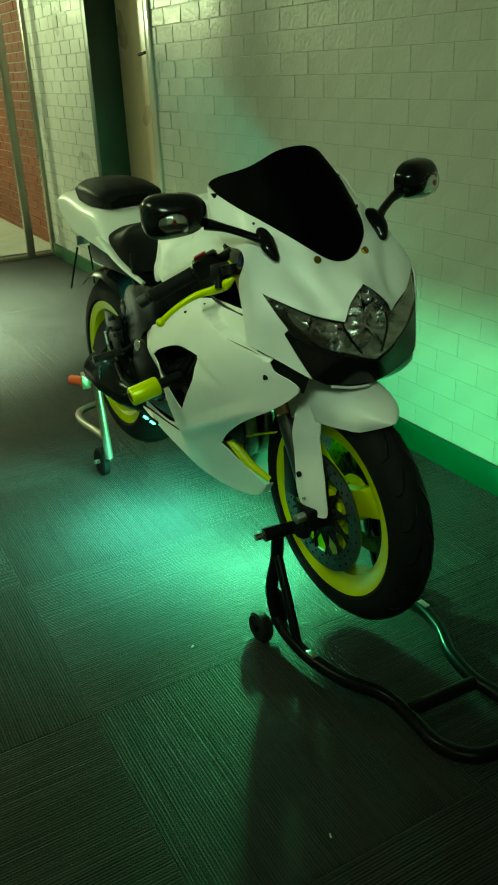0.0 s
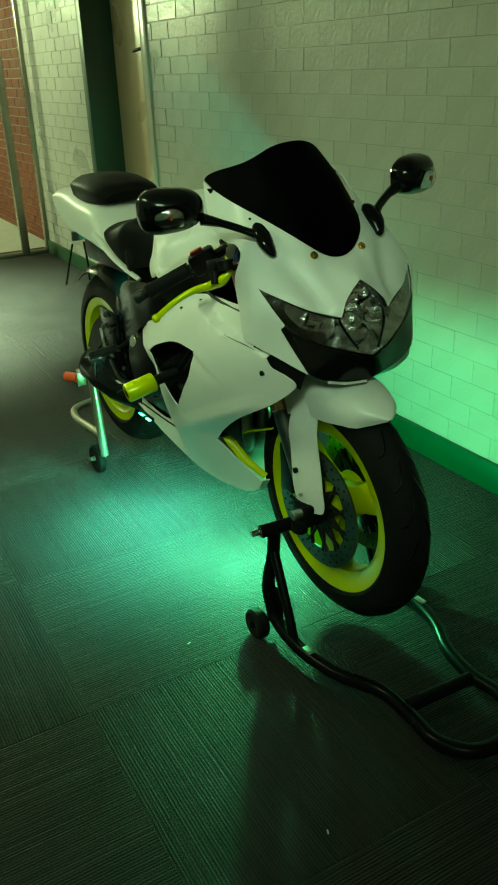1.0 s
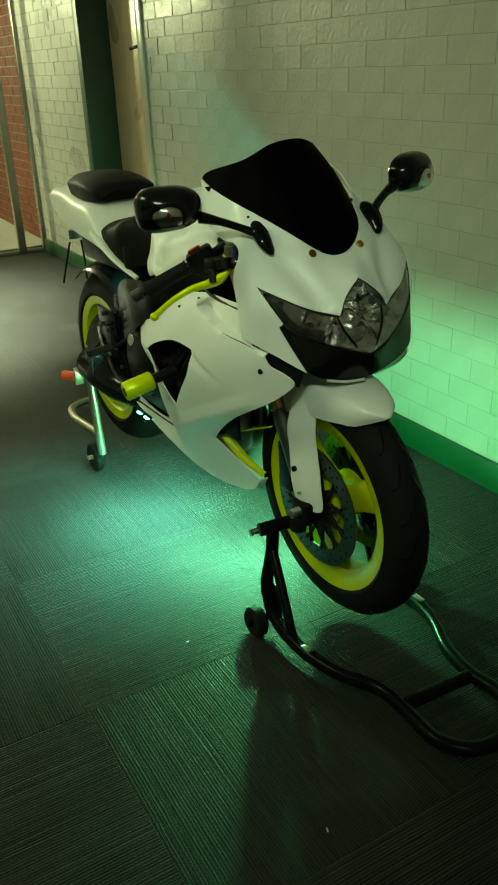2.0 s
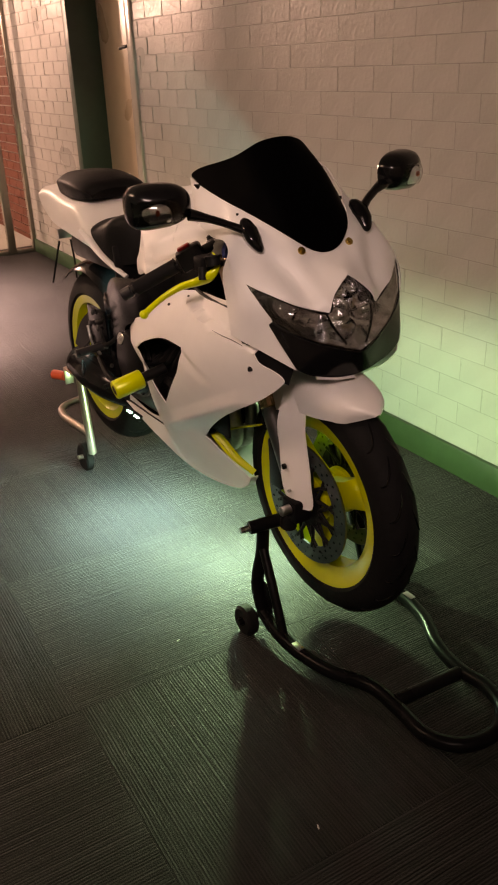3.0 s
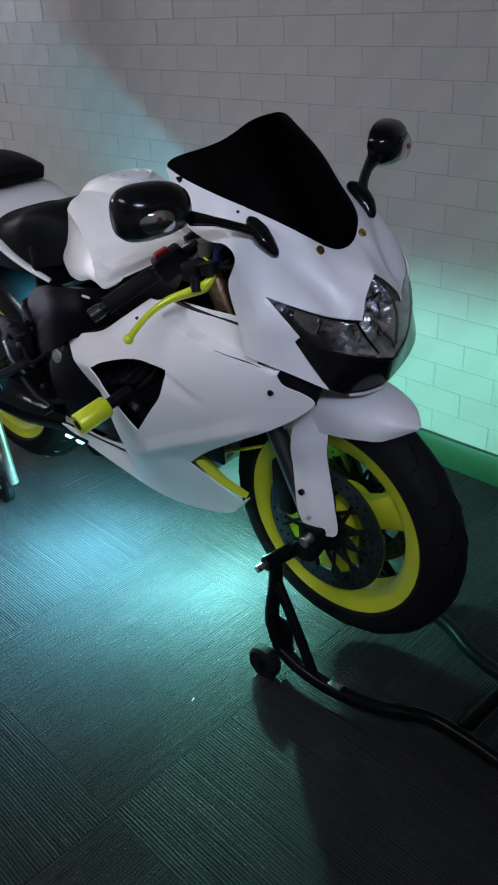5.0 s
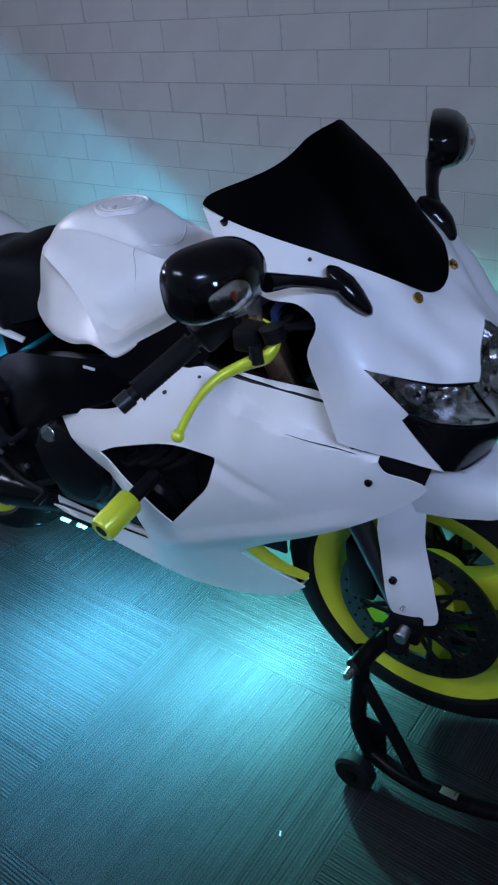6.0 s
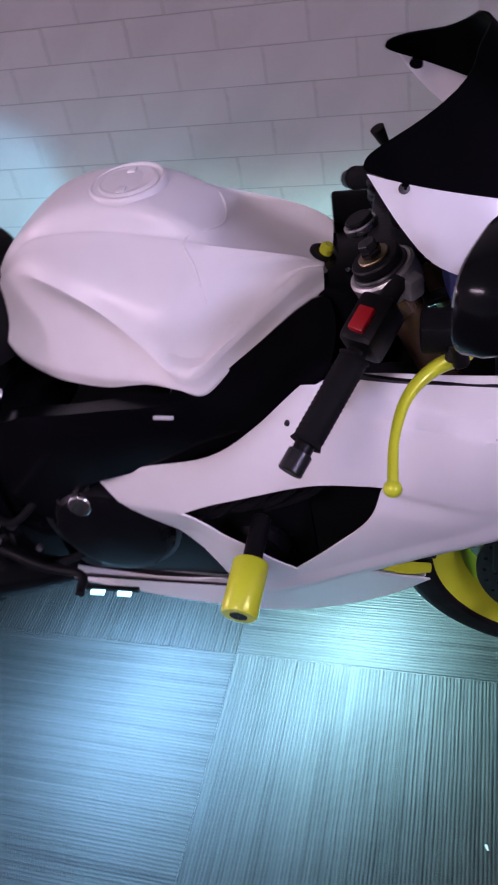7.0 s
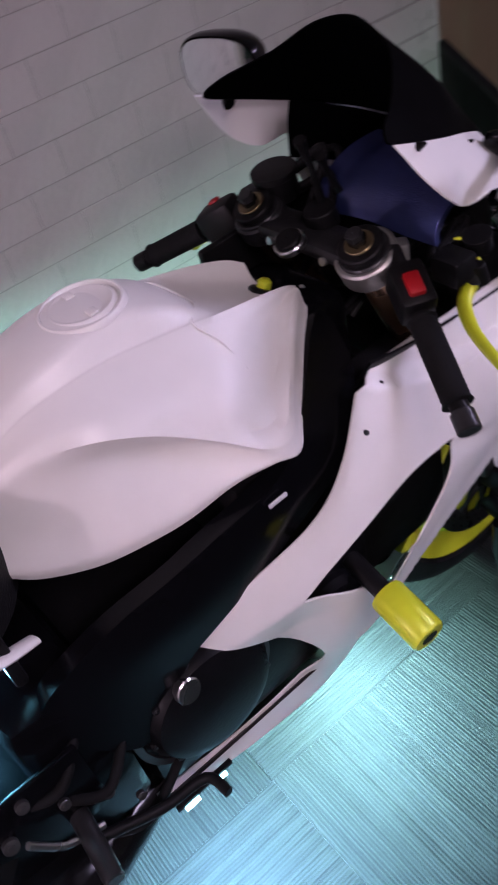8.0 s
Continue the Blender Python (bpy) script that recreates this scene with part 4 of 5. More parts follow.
# side fairings, one piece for each side with the big vent in it
FAIRING = [(-0.160, 0.685, 0.655, 1), (-0.192, 0.600, 0.703), (-0.206, 0.490, 0.742), (-0.207, 0.425, 0.783), (-0.178, 0.388, 0.810), (-0.142, 0.363, 0.828, 1), (-0.150, 0.310, 0.830), (-0.168, 0.220, 0.838), (-0.190, 0.080, 0.846), (-0.202, 0.004, 0.800), (-0.199, -0.012, 0.758), (-0.190, -0.022, 0.742), (-0.170, -0.050, 0.729), (-0.155, -0.069, 0.713), (-0.152, -0.060, 0.695), (-0.182, 0.000, 0.648), (-0.196, 0.120, 0.578), (-0.180, 0.225, 0.508), (-0.144, 0.300, 0.447, 1), (-0.118, 0.256, 0.378), (-0.085, 0.212, 0.330, 1), (-0.076, 0.270, 0.276), (-0.102, 0.350, 0.262), (-0.132, 0.455, 0.279), (-0.158, 0.580, 0.326), (-0.168, 0.815, 0.374, 1), (-0.172, 0.810, 0.400, 1), (-0.183, 0.630, 0.398), (-0.198, 0.515, 0.430), (-0.216, 0.560, 0.540), (-0.200, 0.655, 0.625)]
VENT = [(-0.231, 0.548, 0.640, 1), (-0.234, 0.480, 0.676), (-0.238, 0.360, 0.716), (-0.233, 0.262, 0.716, 1), (-0.230, 0.284, 0.655), (-0.229, 0.330, 0.600), (-0.227, 0.396, 0.526, 1), (-0.230, 0.460, 0.590)]
SHAPE = [(-0.203, 0.004, 0.726), (-0.226, 0.140, 0.790), (-0.236, 0.200, 0.730), (-0.226, 0.130, 0.660), (-0.218, 0.300, 0.520), (-0.185, 0.360, 0.420), (-0.222, 0.440, 0.500), (-0.236, 0.330, 0.760), (-0.228, 0.430, 0.728)]
side_bend = Bend([Vector(p[:3]) for o in (FAIRING, VENT, SHAPE) for p in o], "x", 2e-2)


LOW_LINE = (0.633, 0.584, 0.512, 0.439)


def ledge(y):
    """Height of the fold along the fairing's shoulder."""
    return float(np.interp(y, (-0.06, 0.04, 0.13, 0.22, 0.30, 0.36), (0.750, 0.778, 0.787, 0.793, 0.806, 0.835)))


bm = panel(FAIRING, "x", [VENT], SHAPE, 0, 0.008, side_bend)
for v in bm.verts:
    y, z = v.co.y, v.co.z
    if v.co.x < -0.1:
        v.co.x += 0.021 * blend(0.0, 0.008, z - ledge(y)) * blend(-0.06, 0.02, y) * blend(0.37, 0.30, y)
        # hard line where the lower half turns under
        low = float(np.interp(y, (0.05, 0.15, 0.30, 0.45), LOW_LINE))
        v.co.x -= 0.008 * max(0.0, 1 - abs(z - low) / 0.035) * blend(0.0, 0.08, y) * blend(0.50, 0.42, y)
        # soft fold that runs forward from the vent
        fold = 0.716 - 0.35 * (0.262 - y)
        v.co.x += 0.005 * blend(0.0, 0.014, fold - z) * blend(0.05, 0.012, fold - z) * blend(0.10, 0.24, y) * blend(0.30, 0.262, y)
# the rear arm turns under below a crease from the vent's corner
for v in bm.verts:
    y, z = v.co.y, v.co.z
    if y > 0.48 and v.co.x < -0.1:
        v.co.x += min(0.030, 0.40 * max(0.0, 0.640 - 0.17 * (y - 0.548) - z)) * blend(0.48, 0.555, y) * blend(0.30, 0.46, z)
thicken(bm, 0.003)
lf = part("side_fairing", mirrored(bm), WHITE, bike, "white side fairing with a large vent")
rf = part("side_fairing", bm, WHITE, bike, "white side fairing with a large vent")
for s, own in ((-1, rf), (1, lf)):
    for p in ((0.204, 0.004, 0.726), (0.212, 0.380, 0.790), (0.150, 0.322, 0.817)):
        q = side_bend.place(p[1], p[2])
        q.x += 0.008 if p[2] > 0.81 else 0.0
        bolt((-s * q.x, q.y, q.z), (s, 0, 0.15), 0.0060 if p[2] < 0.73 else 0.0034, GLOSS if p[2] < 0.73 else DARKCAST, own)
    # shade painted as a black tube between the fairing's upper and lower half
    line = [side_bend.place(y, z) for y, z in ((0.02, 0.776), (0.05, 0.782), (0.09, 0.785), (0.13, 0.788))]
    part("step_shade", tube(bmesh.new(), [Vector((s * -p.x, p.y, p.z)) for p in line], [0.0004, 0.0009, 0.0008, 0.0003], 8, 6), BLACK, own)
    part("inner_trim", tube(bmesh.new(), [(s * 0.10, 0.13, 0.52), (s * 0.12, 0.22, 0.485), (s * 0.134, 0.302, 0.446, 1), (s * 0.108, 0.254, 0.388), (s * 0.075, 0.212, 0.345)], [0.007, 0.009, 0.014, 0.011, 0.008], 10, 5, True, False, 0.28), YELLOW, own, "yellow edge inside the fairing")
    part("lower_louvre", thicken(loft(bmesh.new(), [[Vector((s * 0.172, 0.50, 0.405)), Vector((s * 0.165, 0.65, 0.395)), Vector((s * 0.16, 0.80, 0.39))], [Vector((s * 0.11, 0.50, 0.33)), Vector((s * 0.11, 0.65, 0.34)), Vector((s * 0.11, 0.80, 0.355))]]), 0.004), BLACK, own)

# black sheets added for the dark of the slots between nose and fairing
for s in (-1, 1):
    upper = [(s * 0.203, 0.034, 0.800), (s * 0.168, -0.020, 0.776), (s * 0.128, -0.072, 0.746)]
    lower = [(s * 0.186, 0.022, 0.730), (s * 0.164, -0.032, 0.708), (s * 0.138, -0.055, 0.690)]
    part("slot_backing", thicken(loft(bmesh.new(), [spline(upper, 5), spline(lower, 5)]), 0.003), BLACK, bike)

# black plates added behind the vents for the dark of the interior
for s in (-1, 1):
    part("vent_backing", box(bmesh.new(), (s * 0.148 - 0.004, 0.20, 0.47), (s * 0.148 + 0.004, 0.60, 0.76), 0.003), BLACK, bike)

# radiator, engine and frame
part("radiator", box(bmesh.new(), (-0.13, -0.012, -0.16), (0.13, 0.012, 0.16), 0.004, Matrix.Translation((0, 0.285, 0.60)) @ Matrix.Rotation(radians(18), 4, "X")), BLACK, bike)
for k in range(4):
    x = -0.09 + 0.06 * k
    part("exhaust_header", tube(bmesh.new(), [(x, 0.36, 0.62), (x, 0.30, 0.56), (x * 0.9, 0.285, 0.47), (x * 0.6, 0.34, 0.38), (x * 0.4, 0.46, 0.35)], 0.019, 14, 6), CAST, bike)
eng = bmesh.new()
box(eng, (-0.165, 0.37, 0.40), (0.165, 0.80, 0.66), 0.03)
box(eng, (-0.15, 0.33, 0.60), (0.15, 0.56, 0.80), 0.03)
engine = part("engine", eng, ENGINE, bike, "dark engine block")
bm = lathe(bmesh.new(), [(0, 0.100), (-0.018, 0.098), (-0.034, 0.088), (-0.040, 0.070), (-0.042, 0.001)], (-0.155, 0.690, 0.545), "x", 40, False)
cover = part("clutch_cover", bm, ENGINE, engine)
for k in range(9):
    a = 2 * math.pi * k / 9
    bolt((-0.178, 0.690 + 0.094 * math.cos(a), 0.545 + 0.094 * math.sin(a)), (-1, 0, 0), 0.005, DARKCAST, cover)
part("filler_plug", cylinder(bmesh.new(), (-0.165, 0.722, 0.609), (-0.197, 0.719, 0.616), 0.0185, 12), STEEL, engine, "bright round filler plug")
part("cover_ring", lathe(bmesh.new(), [(-0.012, 0.102), (-0.012, 0.112), (-0.02, 0.112), (-0.02, 0.102)], (-0.150, 0.695, 0.55), "x", 40), FORK, engine)
for k, (p, q, r) in enumerate((((-0.16, 0.80, 0.60), (-0.19, 0.86, 0.56), (-0.17, 0.92, 0.60)), ((-0.15, 0.84, 0.66), (-0.185, 0.90, 0.62), (-0.16, 0.96, 0.62)), ((-0.17, 0.76, 0.47), (-0.20, 0.84, 0.46), (-0.19, 0.90, 0.50)))):
    part("hose", tube(bmesh.new(), [p, q, r], 0.007, 10, 6), RUBBER, engine)
for p, r in (((-0.188, 0.86, 0.555), 0.009), ((-0.19, 0.905, 0.60), 0.007), ((-0.186, 0.94, 0.645), 0.008), ((-0.19, 0.83, 0.50), 0.006), ((-0.186, 0.975, 0.60), 0.010)):
    bolt(p, (-1, 0, 0.3), r, FORK, engine)
part("linkage", tube(bmesh.new(), [(-0.20, 0.885, 0.525), (-0.205, 0.93, 0.555), (-0.20, 0.96, 0.60)], 0.005, 8, 3), STEEL, engine, "bright steel brake linkage")
bm = lathe(bmesh.new(), [(0, 0.062), (-0.02, 0.06), (-0.03, 0.05), (-0.032, 0.001)], (-0.155, 0.47, 0.50), "x", 32, False)
part("crank_cover", bm, ENGINE, engine)
for k in range(5):
    part("hose", tube(bmesh.new(), [(-0.17, 0.30 + 0.05 * k, 0.74 - 0.03 * k), (-0.185, 0.36 + 0.05 * k, 0.66 - 0.02 * k), (-0.17, 0.44 + 0.04 * k, 0.60)], 0.008, 8, 5), RUBBER, engine)

SPAR = [(-0.085, 0.335, 0.905), (-0.150, 0.430, 0.865), (-0.192, 0.500, 0.832), (-0.196, 0.620, 0.812), (-0.185, 0.740, 0.790), (-0.168, 0.830, 0.750), (-0.158, 0.870, 0.710), (-0.165, 0.865, 0.650), (-0.175, 0.800, 0.560), (-0.180, 0.735, 0.580), (-0.185, 0.700, 0.650), (-0.192, 0.600, 0.695), (-0.190, 0.490, 0.735), (-0.185, 0.410, 0.775), (-0.130, 0.330, 0.830)]
bm = panel(SPAR, "x", extra=[(-0.205, 0.56, 0.775), (-0.20, 0.70, 0.75)], depth=0.03, step=0.025)
spar_l = part("frame_spar", mirrored(bm), FRAME, bike, "gloss black frame beam")
spar = part("frame_spar", bm, FRAME, bike, "gloss black frame beam")
part("frame_sticker", box(bmesh.new(), (-0.2075, 0.522, 0.807), (-0.2045, 0.549, 0.8125), 0.0008, None), PALE, spar, "small pale sticker")
part("pivot_plate", box(bmesh.new(), (-0.165, 0.80, 0.42), (0.165, 0.92, 0.72), 0.03), FRAME, bike)

for s in (-1, 1):
    a, b = Vector((s * 0.262, 0.446, 0.590)), Vector((s * 0.340, 0.452, 0.574))
    d = (b - a).normalized()
    bm = tube(bmesh.new(), [a, a + d * 0.004, b - d * 0.004, b], [0.0235, 0.0255, 0.0255, 0.0225], 28, 1)
    sl = part("frame_slider", bm, LIME, bike, "yellow frame slider puck")
    part("bore", cylinder(bmesh.new(), b - d * 0.004, b + d * 0.0008, 0.0125, 18), BLACK, sl)
    part("stem", cylinder(bmesh.new(), a - d * 0.07, a, 0.014, 16), BLACK, sl)

# tank: dome with the cap, shoulder ridge, crease over the knee hollow, lower edge
rows = []
for y, zt, xr, zr, xm, zm, xb, zb in ((0.82, 0.900, 0.024, 0.893, 0.036, 0.884, 0.062, 0.820), (0.785, 0.945, 0.036, 0.930, 0.058, 0.912, 0.092, 0.808), (0.73, 0.990, 0.056, 0.974, 0.094, 0.949, 0.120, 0.799), (0.68, 1.016, 0.068, 0.990, 0.126, 0.957, 0.142, 0.804), (0.62, 1.027, 0.073, 0.994, 0.147, 0.934, 0.163, 0.815), (0.56, 1.025, 0.073, 0.989, 0.166, 0.894, 0.176, 0.835), (0.515, 1.008, 0.072, 0.983, 0.185, 0.862, 0.188, 0.841), (0.48, 0.980, 0.071, 0.975, 0.184, 0.860, 0.191, 0.834), (0.45, 0.954, 0.069, 0.968, 0.156, 0.876, 0.165, 0.848), (0.40, 0.930, 0.064, 0.956, 0.112, 0.902, 0.121, 0.871), (0.36, 0.912, 0.057, 0.943, 0.079, 0.922, 0.087, 0.889), (0.337, 0.902, 0.050, 0.929, 0.059, 0.918, 0.066, 0.900)):
    dome = zt > zr
    rise = zt - zr
    hollow = 0.019 * min(1.0, max(0.0, (y - 0.515) / 0.05)) * min(1.0, max(0.0, (0.745 - y) / 0.10))
    sink = 0.003 * min(1.0, max(0.0, (0.515 - y) / 0.035)) * min(1.0, max(0.0, (y - 0.34) / 0.04))
    if dome:
        half = [(0, y, zt), (xr * 0.45, y, zt - 0.05 * rise), (xr * 0.74, y, zt - 0.24 * rise), (xr * 0.93, y, zr + 0.10 * rise)]
    else:
        half = [(0, y, zt), (xr * 0.45, y, zt - 0.05 * rise), (xr * 0.75, y, zt - 0.25 * rise), (xr * 0.93, y, zr - 0.006)]
    half += [(xr, y, zr, 1), (xr + (xm - xr) * 0.25, y, zr + (zm - zr) * 0.22 + 0.001 - sink), (xr + (xm - xr) * 0.7, y, zr + (zm - zr) * 0.62 + 0.004 - sink * 2), (xm, y, zm, 1)]
    half += [(xm + (xb - xm) * 0.18 - hollow, y, zm + (zb - zm) * 0.22), (xm + (xb - xm) * 0.5 - hollow * 0.45, y, zm + (zb - zm) * 0.55), (xb + 0.001, y, zm + (zb - zm) * 0.85), (xb, y, zb)]
    rows.append(flipped(half[::-1]) + half[1:])
fine = smooth_rows(rows, 4, 5)
for r in fine:
    for p in r:
        p.x += 0.010 * blend(0.50, 0.62, p.y)
# pressed hollow inside a raised rim along the front edges
for crease, columns, s in ((16, range(17, 28), 1), (72, range(61, 72), -1)):
    rim = [r[crease].copy() for r in fine if r[crease].y < 0.50]
    for r in fine:
        for c in columns:
            away = min((r[c] - q).length for q in rim)
            low = 1 - abs(c - crease) / 12
            dip = blend(0.009, 0.020, away) * blend(0.085, 0.035, away) * blend(0.18, 0.42, low) * blend(0.97, 0.80, low)
            r[c] += Vector((s * 0.6, 0.25, -0.75)) * 0.014 * dip
tank = part("fuel_tank", thicken(loft(bmesh.new(), fine), 0.003), WHITE, bike, "white fuel tank with painted-over filler cap")


def on_tank(x, y, lift=0.0):
    """The tank's upper surface over a place."""
    row = min(fine, key=lambda r: abs(r[0].y - y))
    p = min((q for q in row if q.z > 0.86), key=lambda q: abs(q.x - x))
    return Vector((x, y, p.z + lift))


seam = [on_tank(x, y, 0.0002) for x, y in ((-0.118, 0.476), (-0.095, 0.488), (-0.071, 0.503), (-0.045, 0.480), (-0.015, 0.468), (0.015, 0.468), (0.045, 0.480), (0.071, 0.503), (0.095, 0.488), (0.118, 0.476))]
part("cover_seam", tube(bmesh.new(), seam, 0.0016, 8, 6), WHITE, tank, "raised seam of the tank cover")
tilt = Matrix.Translation((0.007, 0.588, 1.0250)) @ Matrix.Rotation(radians(-1), 4, "X")
bm = lathe(bmesh.new(), [(-0.03, 0.054), (-0.006, 0.053), (0.0005, 0.051), (0.0024, 0.049), (0.0024, 0.0465), (-0.0015, 0.0445), (-0.002, 0.042), (0.0015, 0.0395), (0.0028, 0.037), (0.002, 0.033), (0.0008, 0.029), (0.0008, 0.001)], (0, 0, 0), "z", 56, False)
bmesh.ops.transform(bm, matrix=tilt, verts=bm.verts)
cap = part("filler_cap", bm, WHITE, tank, "round filler cap painted over in white")
for x in (-0.026, 0.026):
    part("cap_lug", box(bmesh.new(), (x - 0.007, -0.006, 0.0), (x + 0.007, 0.006, 0.0048), 0.002, tilt), WHITE, cap)

# seats and tail
def seat_loft(sections, mat, name, label):
    rows = []
    for y, hx, zt, zb in sections:
        half = [(0, y, zt), (hx * 0.55, y, zt - 0.003), (hx * 0.9, y, zt - 0.018), (hx, y, (zt + zb) / 2), (hx * 0.94, y, zb)]
        rows.append([Vector(p) for p in flipped(half[::-1])] + [Vector(p) for p in half[1:]])
    bm = bmesh.new()
    loft(bm, smooth_rows(rows, 3, 5))
    bmesh.ops.holes_fill(bm, edges=[e for e in bm.edges if e.is_boundary])
    return part(name, bm, mat, bike, label)


seat_loft(((0.795, 0.045, 0.895, 0.80), (0.83, 0.092, 0.930, 0.795), (0.88, 0.124, 0.936, 0.79), (0.93, 0.134, 0.918, 0.785), (1.00, 0.135, 0.905, 0.82), (1.06, 0.125, 0.912, 0.87), (1.085, 0.11, 0.915, 0.89)), LEATHER, "rider_seat", "black vinyl rider seat")
seat_loft(((1.07, 0.088, 0.985, 0.955), (1.10, 0.108, 1.008, 0.955), (1.20, 0.112, 1.024, 0.95), (1.33, 0.098, 1.020, 0.955), (1.41, 0.072, 1.000, 0.965)), LEATHER, "pillion_seat", "black vinyl pillion seat")
seat_loft(((0.93, 0.130, 0.835, 0.805), (1.00, 0.146, 0.892, 0.825), (1.10, 0.140, 0.950, 0.835), (1.25, 0.128, 0.955, 0.84), (1.42, 0.108, 0.965, 0.845), (1.56, 0.085, 0.955, 0.87), (1.68, 0.055, 0.935, 0.89), (1.75, 0.02, 0.918, 0.905)), WHITE, "tail_cowl", "white tail cowl")
for s in (-1, 1):
    part("tail_strip", tube(bmesh.new(), [(s * 0.106, 0.828, 0.762), (s * 0.124, 0.865, 0.786), (s * 0.138, 0.92, 0.816), (s * 0.143, 0.98, 0.850), (s * 0.140, 1.04, 0.872)], [0.010, 0.012, 0.014, 0.018, 0.020], 14, 5, True, False, 0.5), WHITE, bike, "slim white strip along the seat")
# added plate that keeps the tail glow off the tank
part("glow_baffle", box(bmesh.new(), (-0.125, 0.855, 0.73), (0.125, 0.872, 0.85), 0.005), BLACK, bike)
# unseen panel added on the wall side; its edge shapes the tail glow's shadow
side = [(0.140, y, z) for y, z in ((0.80, 0.62), (0.955, 0.645), (1.006, 0.676), (1.048, 0.701), (1.103, 0.735), (1.146, 0.760), (1.22, 0.80), (1.30, 0.83), (1.30, 0.855), (1.05, 0.84), (0.86, 0.80), (0.80, 0.78))]
part("glow_shade", panel(side, "x", depth=0.004, step=0.03, steps=2), FRAME, bike, "black panel added under the seat to shade the wall")
part("undertail", box(bmesh.new(), (-0.10, 0.90, 0.745), (0.10, 1.30, 0.84), 0.03), BLACK, bike)
light_r = part("tail_light", box(bmesh.new(), (-0.03, 1.60, 0.868), (0.03, 1.69, 0.895), 0.008), RED, bike)
# plate bracket under the tail
pb = part("plate_bracket", box(bmesh.new(), (-0.03, 1.60, 0.75), (0.03, 1.615, 0.785), 0.004), STEEL, bike, "small bright bracket on two thin rods")
for x in (-0.045, 0.03):
    part("rod", tube(bmesh.new(), [(x * 0.6, 1.61, 0.74), (x, 1.63, 0.66), (x * 1.3, 1.66, 0.58)], 0.004, 8, 4), BLACK, pb)

# swingarm, hugger, exhaust
for s in (-1, 1):
    rows = []
    for y, z, h, w in ((0.82, 0.53, 0.055, 0.03), (0.95, 0.49, 0.05, 0.026), (1.1, 0.43, 0.042, 0.022), (1.23, 0.39, 0.04, 0.02), (1.32, 0.38, 0.03, 0.016)):
        x = s * 0.135 + 0.01
        rows.append([Vector((x + w * a, y, z + h * b)) for a, b in ((-1, -0.7), (-0.7, -1), (0.7, -1), (1, -0.7), (1, 0.7), (0.7, 1), (-0.7, 1), (-1, 0.7))])
    arm = part("swingarm", loft(bmesh.new(), rows, True, True), FRAME, bike, "black swingarm")
    part("axle_block", box(bmesh.new(), (s * 0.168 - 0.002, 1.22, 0.36), (s * 0.168 + 0.022, 1.29, 0.41), 0.006), STEEL, arm)
    part("stand_spool", cylinder(bmesh.new(), (s * 0.155, 1.14, 0.40), (s * 0.195, 1.14, 0.40), 0.013, 16), LIME, arm)
rows = []
for k in range(12):
    ang = radians(175 - 120 * k / 11)
    rows.append([REAR + Vector((x, (0.345 - 0.03 * (x / 0.1) ** 4) * math.cos(ang), (0.345 - 0.03 * (x / 0.1) ** 4) * math.sin(ang))) for x in (-0.10, -0.085, -0.05, 0, 0.05, 0.085, 0.10)])
part("rear_hugger", thicken(loft(bmesh.new(), smooth_rows(rows, 2, 2)), 0.004), GLOSS, bike, "gloss black mudguard over the rear tyre")
bm = tube(bmesh.new(), [(-0.08, 0.72, 0.36), (-0.115, 0.84, 0.375), (-0.145, 0.95, 0.395), (-0.160, 1.05, 0.412), (-0.170, 1.14, 0.422)], [0.032, 0.050, 0.068, 0.072, 0.060], 28, 6, True, False, 0.85)
muffler = part("exhaust_muffler", bm, GLOSS, bike, "short dark exhaust muffler")
part("muffler_cap", cylinder(bmesh.new(), (-0.171, 1.138, 0.422), (-0.175, 1.157, 0.424), 0.055, 28), BLACK, muffler)
part("muffler_ring", lathe(bmesh.new(), [(-0.002, 0.034), (-0.002, 0.038), (0.002, 0.038), (0.002, 0.034)], (0, 0, 0), "y", 32), DARKCAST, muffler).matrix_basis = Matrix.Translation((-0.206, 1.04, 0.425)) @ Matrix.Rotation(radians(62), 4, "Z")
hanger = loft(bmesh.new(), [spline([(-0.168, 0.93, 0.62), (-0.185, 1.00, 0.54), (-0.195, 1.07, 0.49)], 5), spline([(-0.168, 1.00, 0.64), (-0.185, 1.07, 0.58), (-0.195, 1.12, 0.50)], 5)])
part("muffler_hanger", thicken(hanger, 0.006), BLACK, muffler)
for s in (-1, 1):
    peg = part("foot_peg", cylinder(bmesh.new(), (s * 0.17, 0.90, 0.545), (s * 0.27, 0.91, 0.535), 0.013, 14), DARKCAST, bike)
    part("heel_plate", box(bmesh.new(), (s * 0.176 - 0.004, 0.86, 0.52), (s * 0.176 + 0.004, 1.0, 0.66), 0.003), FRAME, peg)
part("brake_pedal", tube(bmesh.new(), [(-0.20, 0.90, 0.51), (-0.215, 0.82, 0.485), (-0.22, 0.755, 0.475), (-0.255, 0.745, 0.472)], 0.0075, 10, 5), BLACK, bike)
part("side_stand", tube(bmesh.new(), [(0.16, 0.78, 0.42), (0.17, 0.98, 0.36), (0.17, 1.08, 0.34)], 0.011, 10, 3), STEEL, bike)

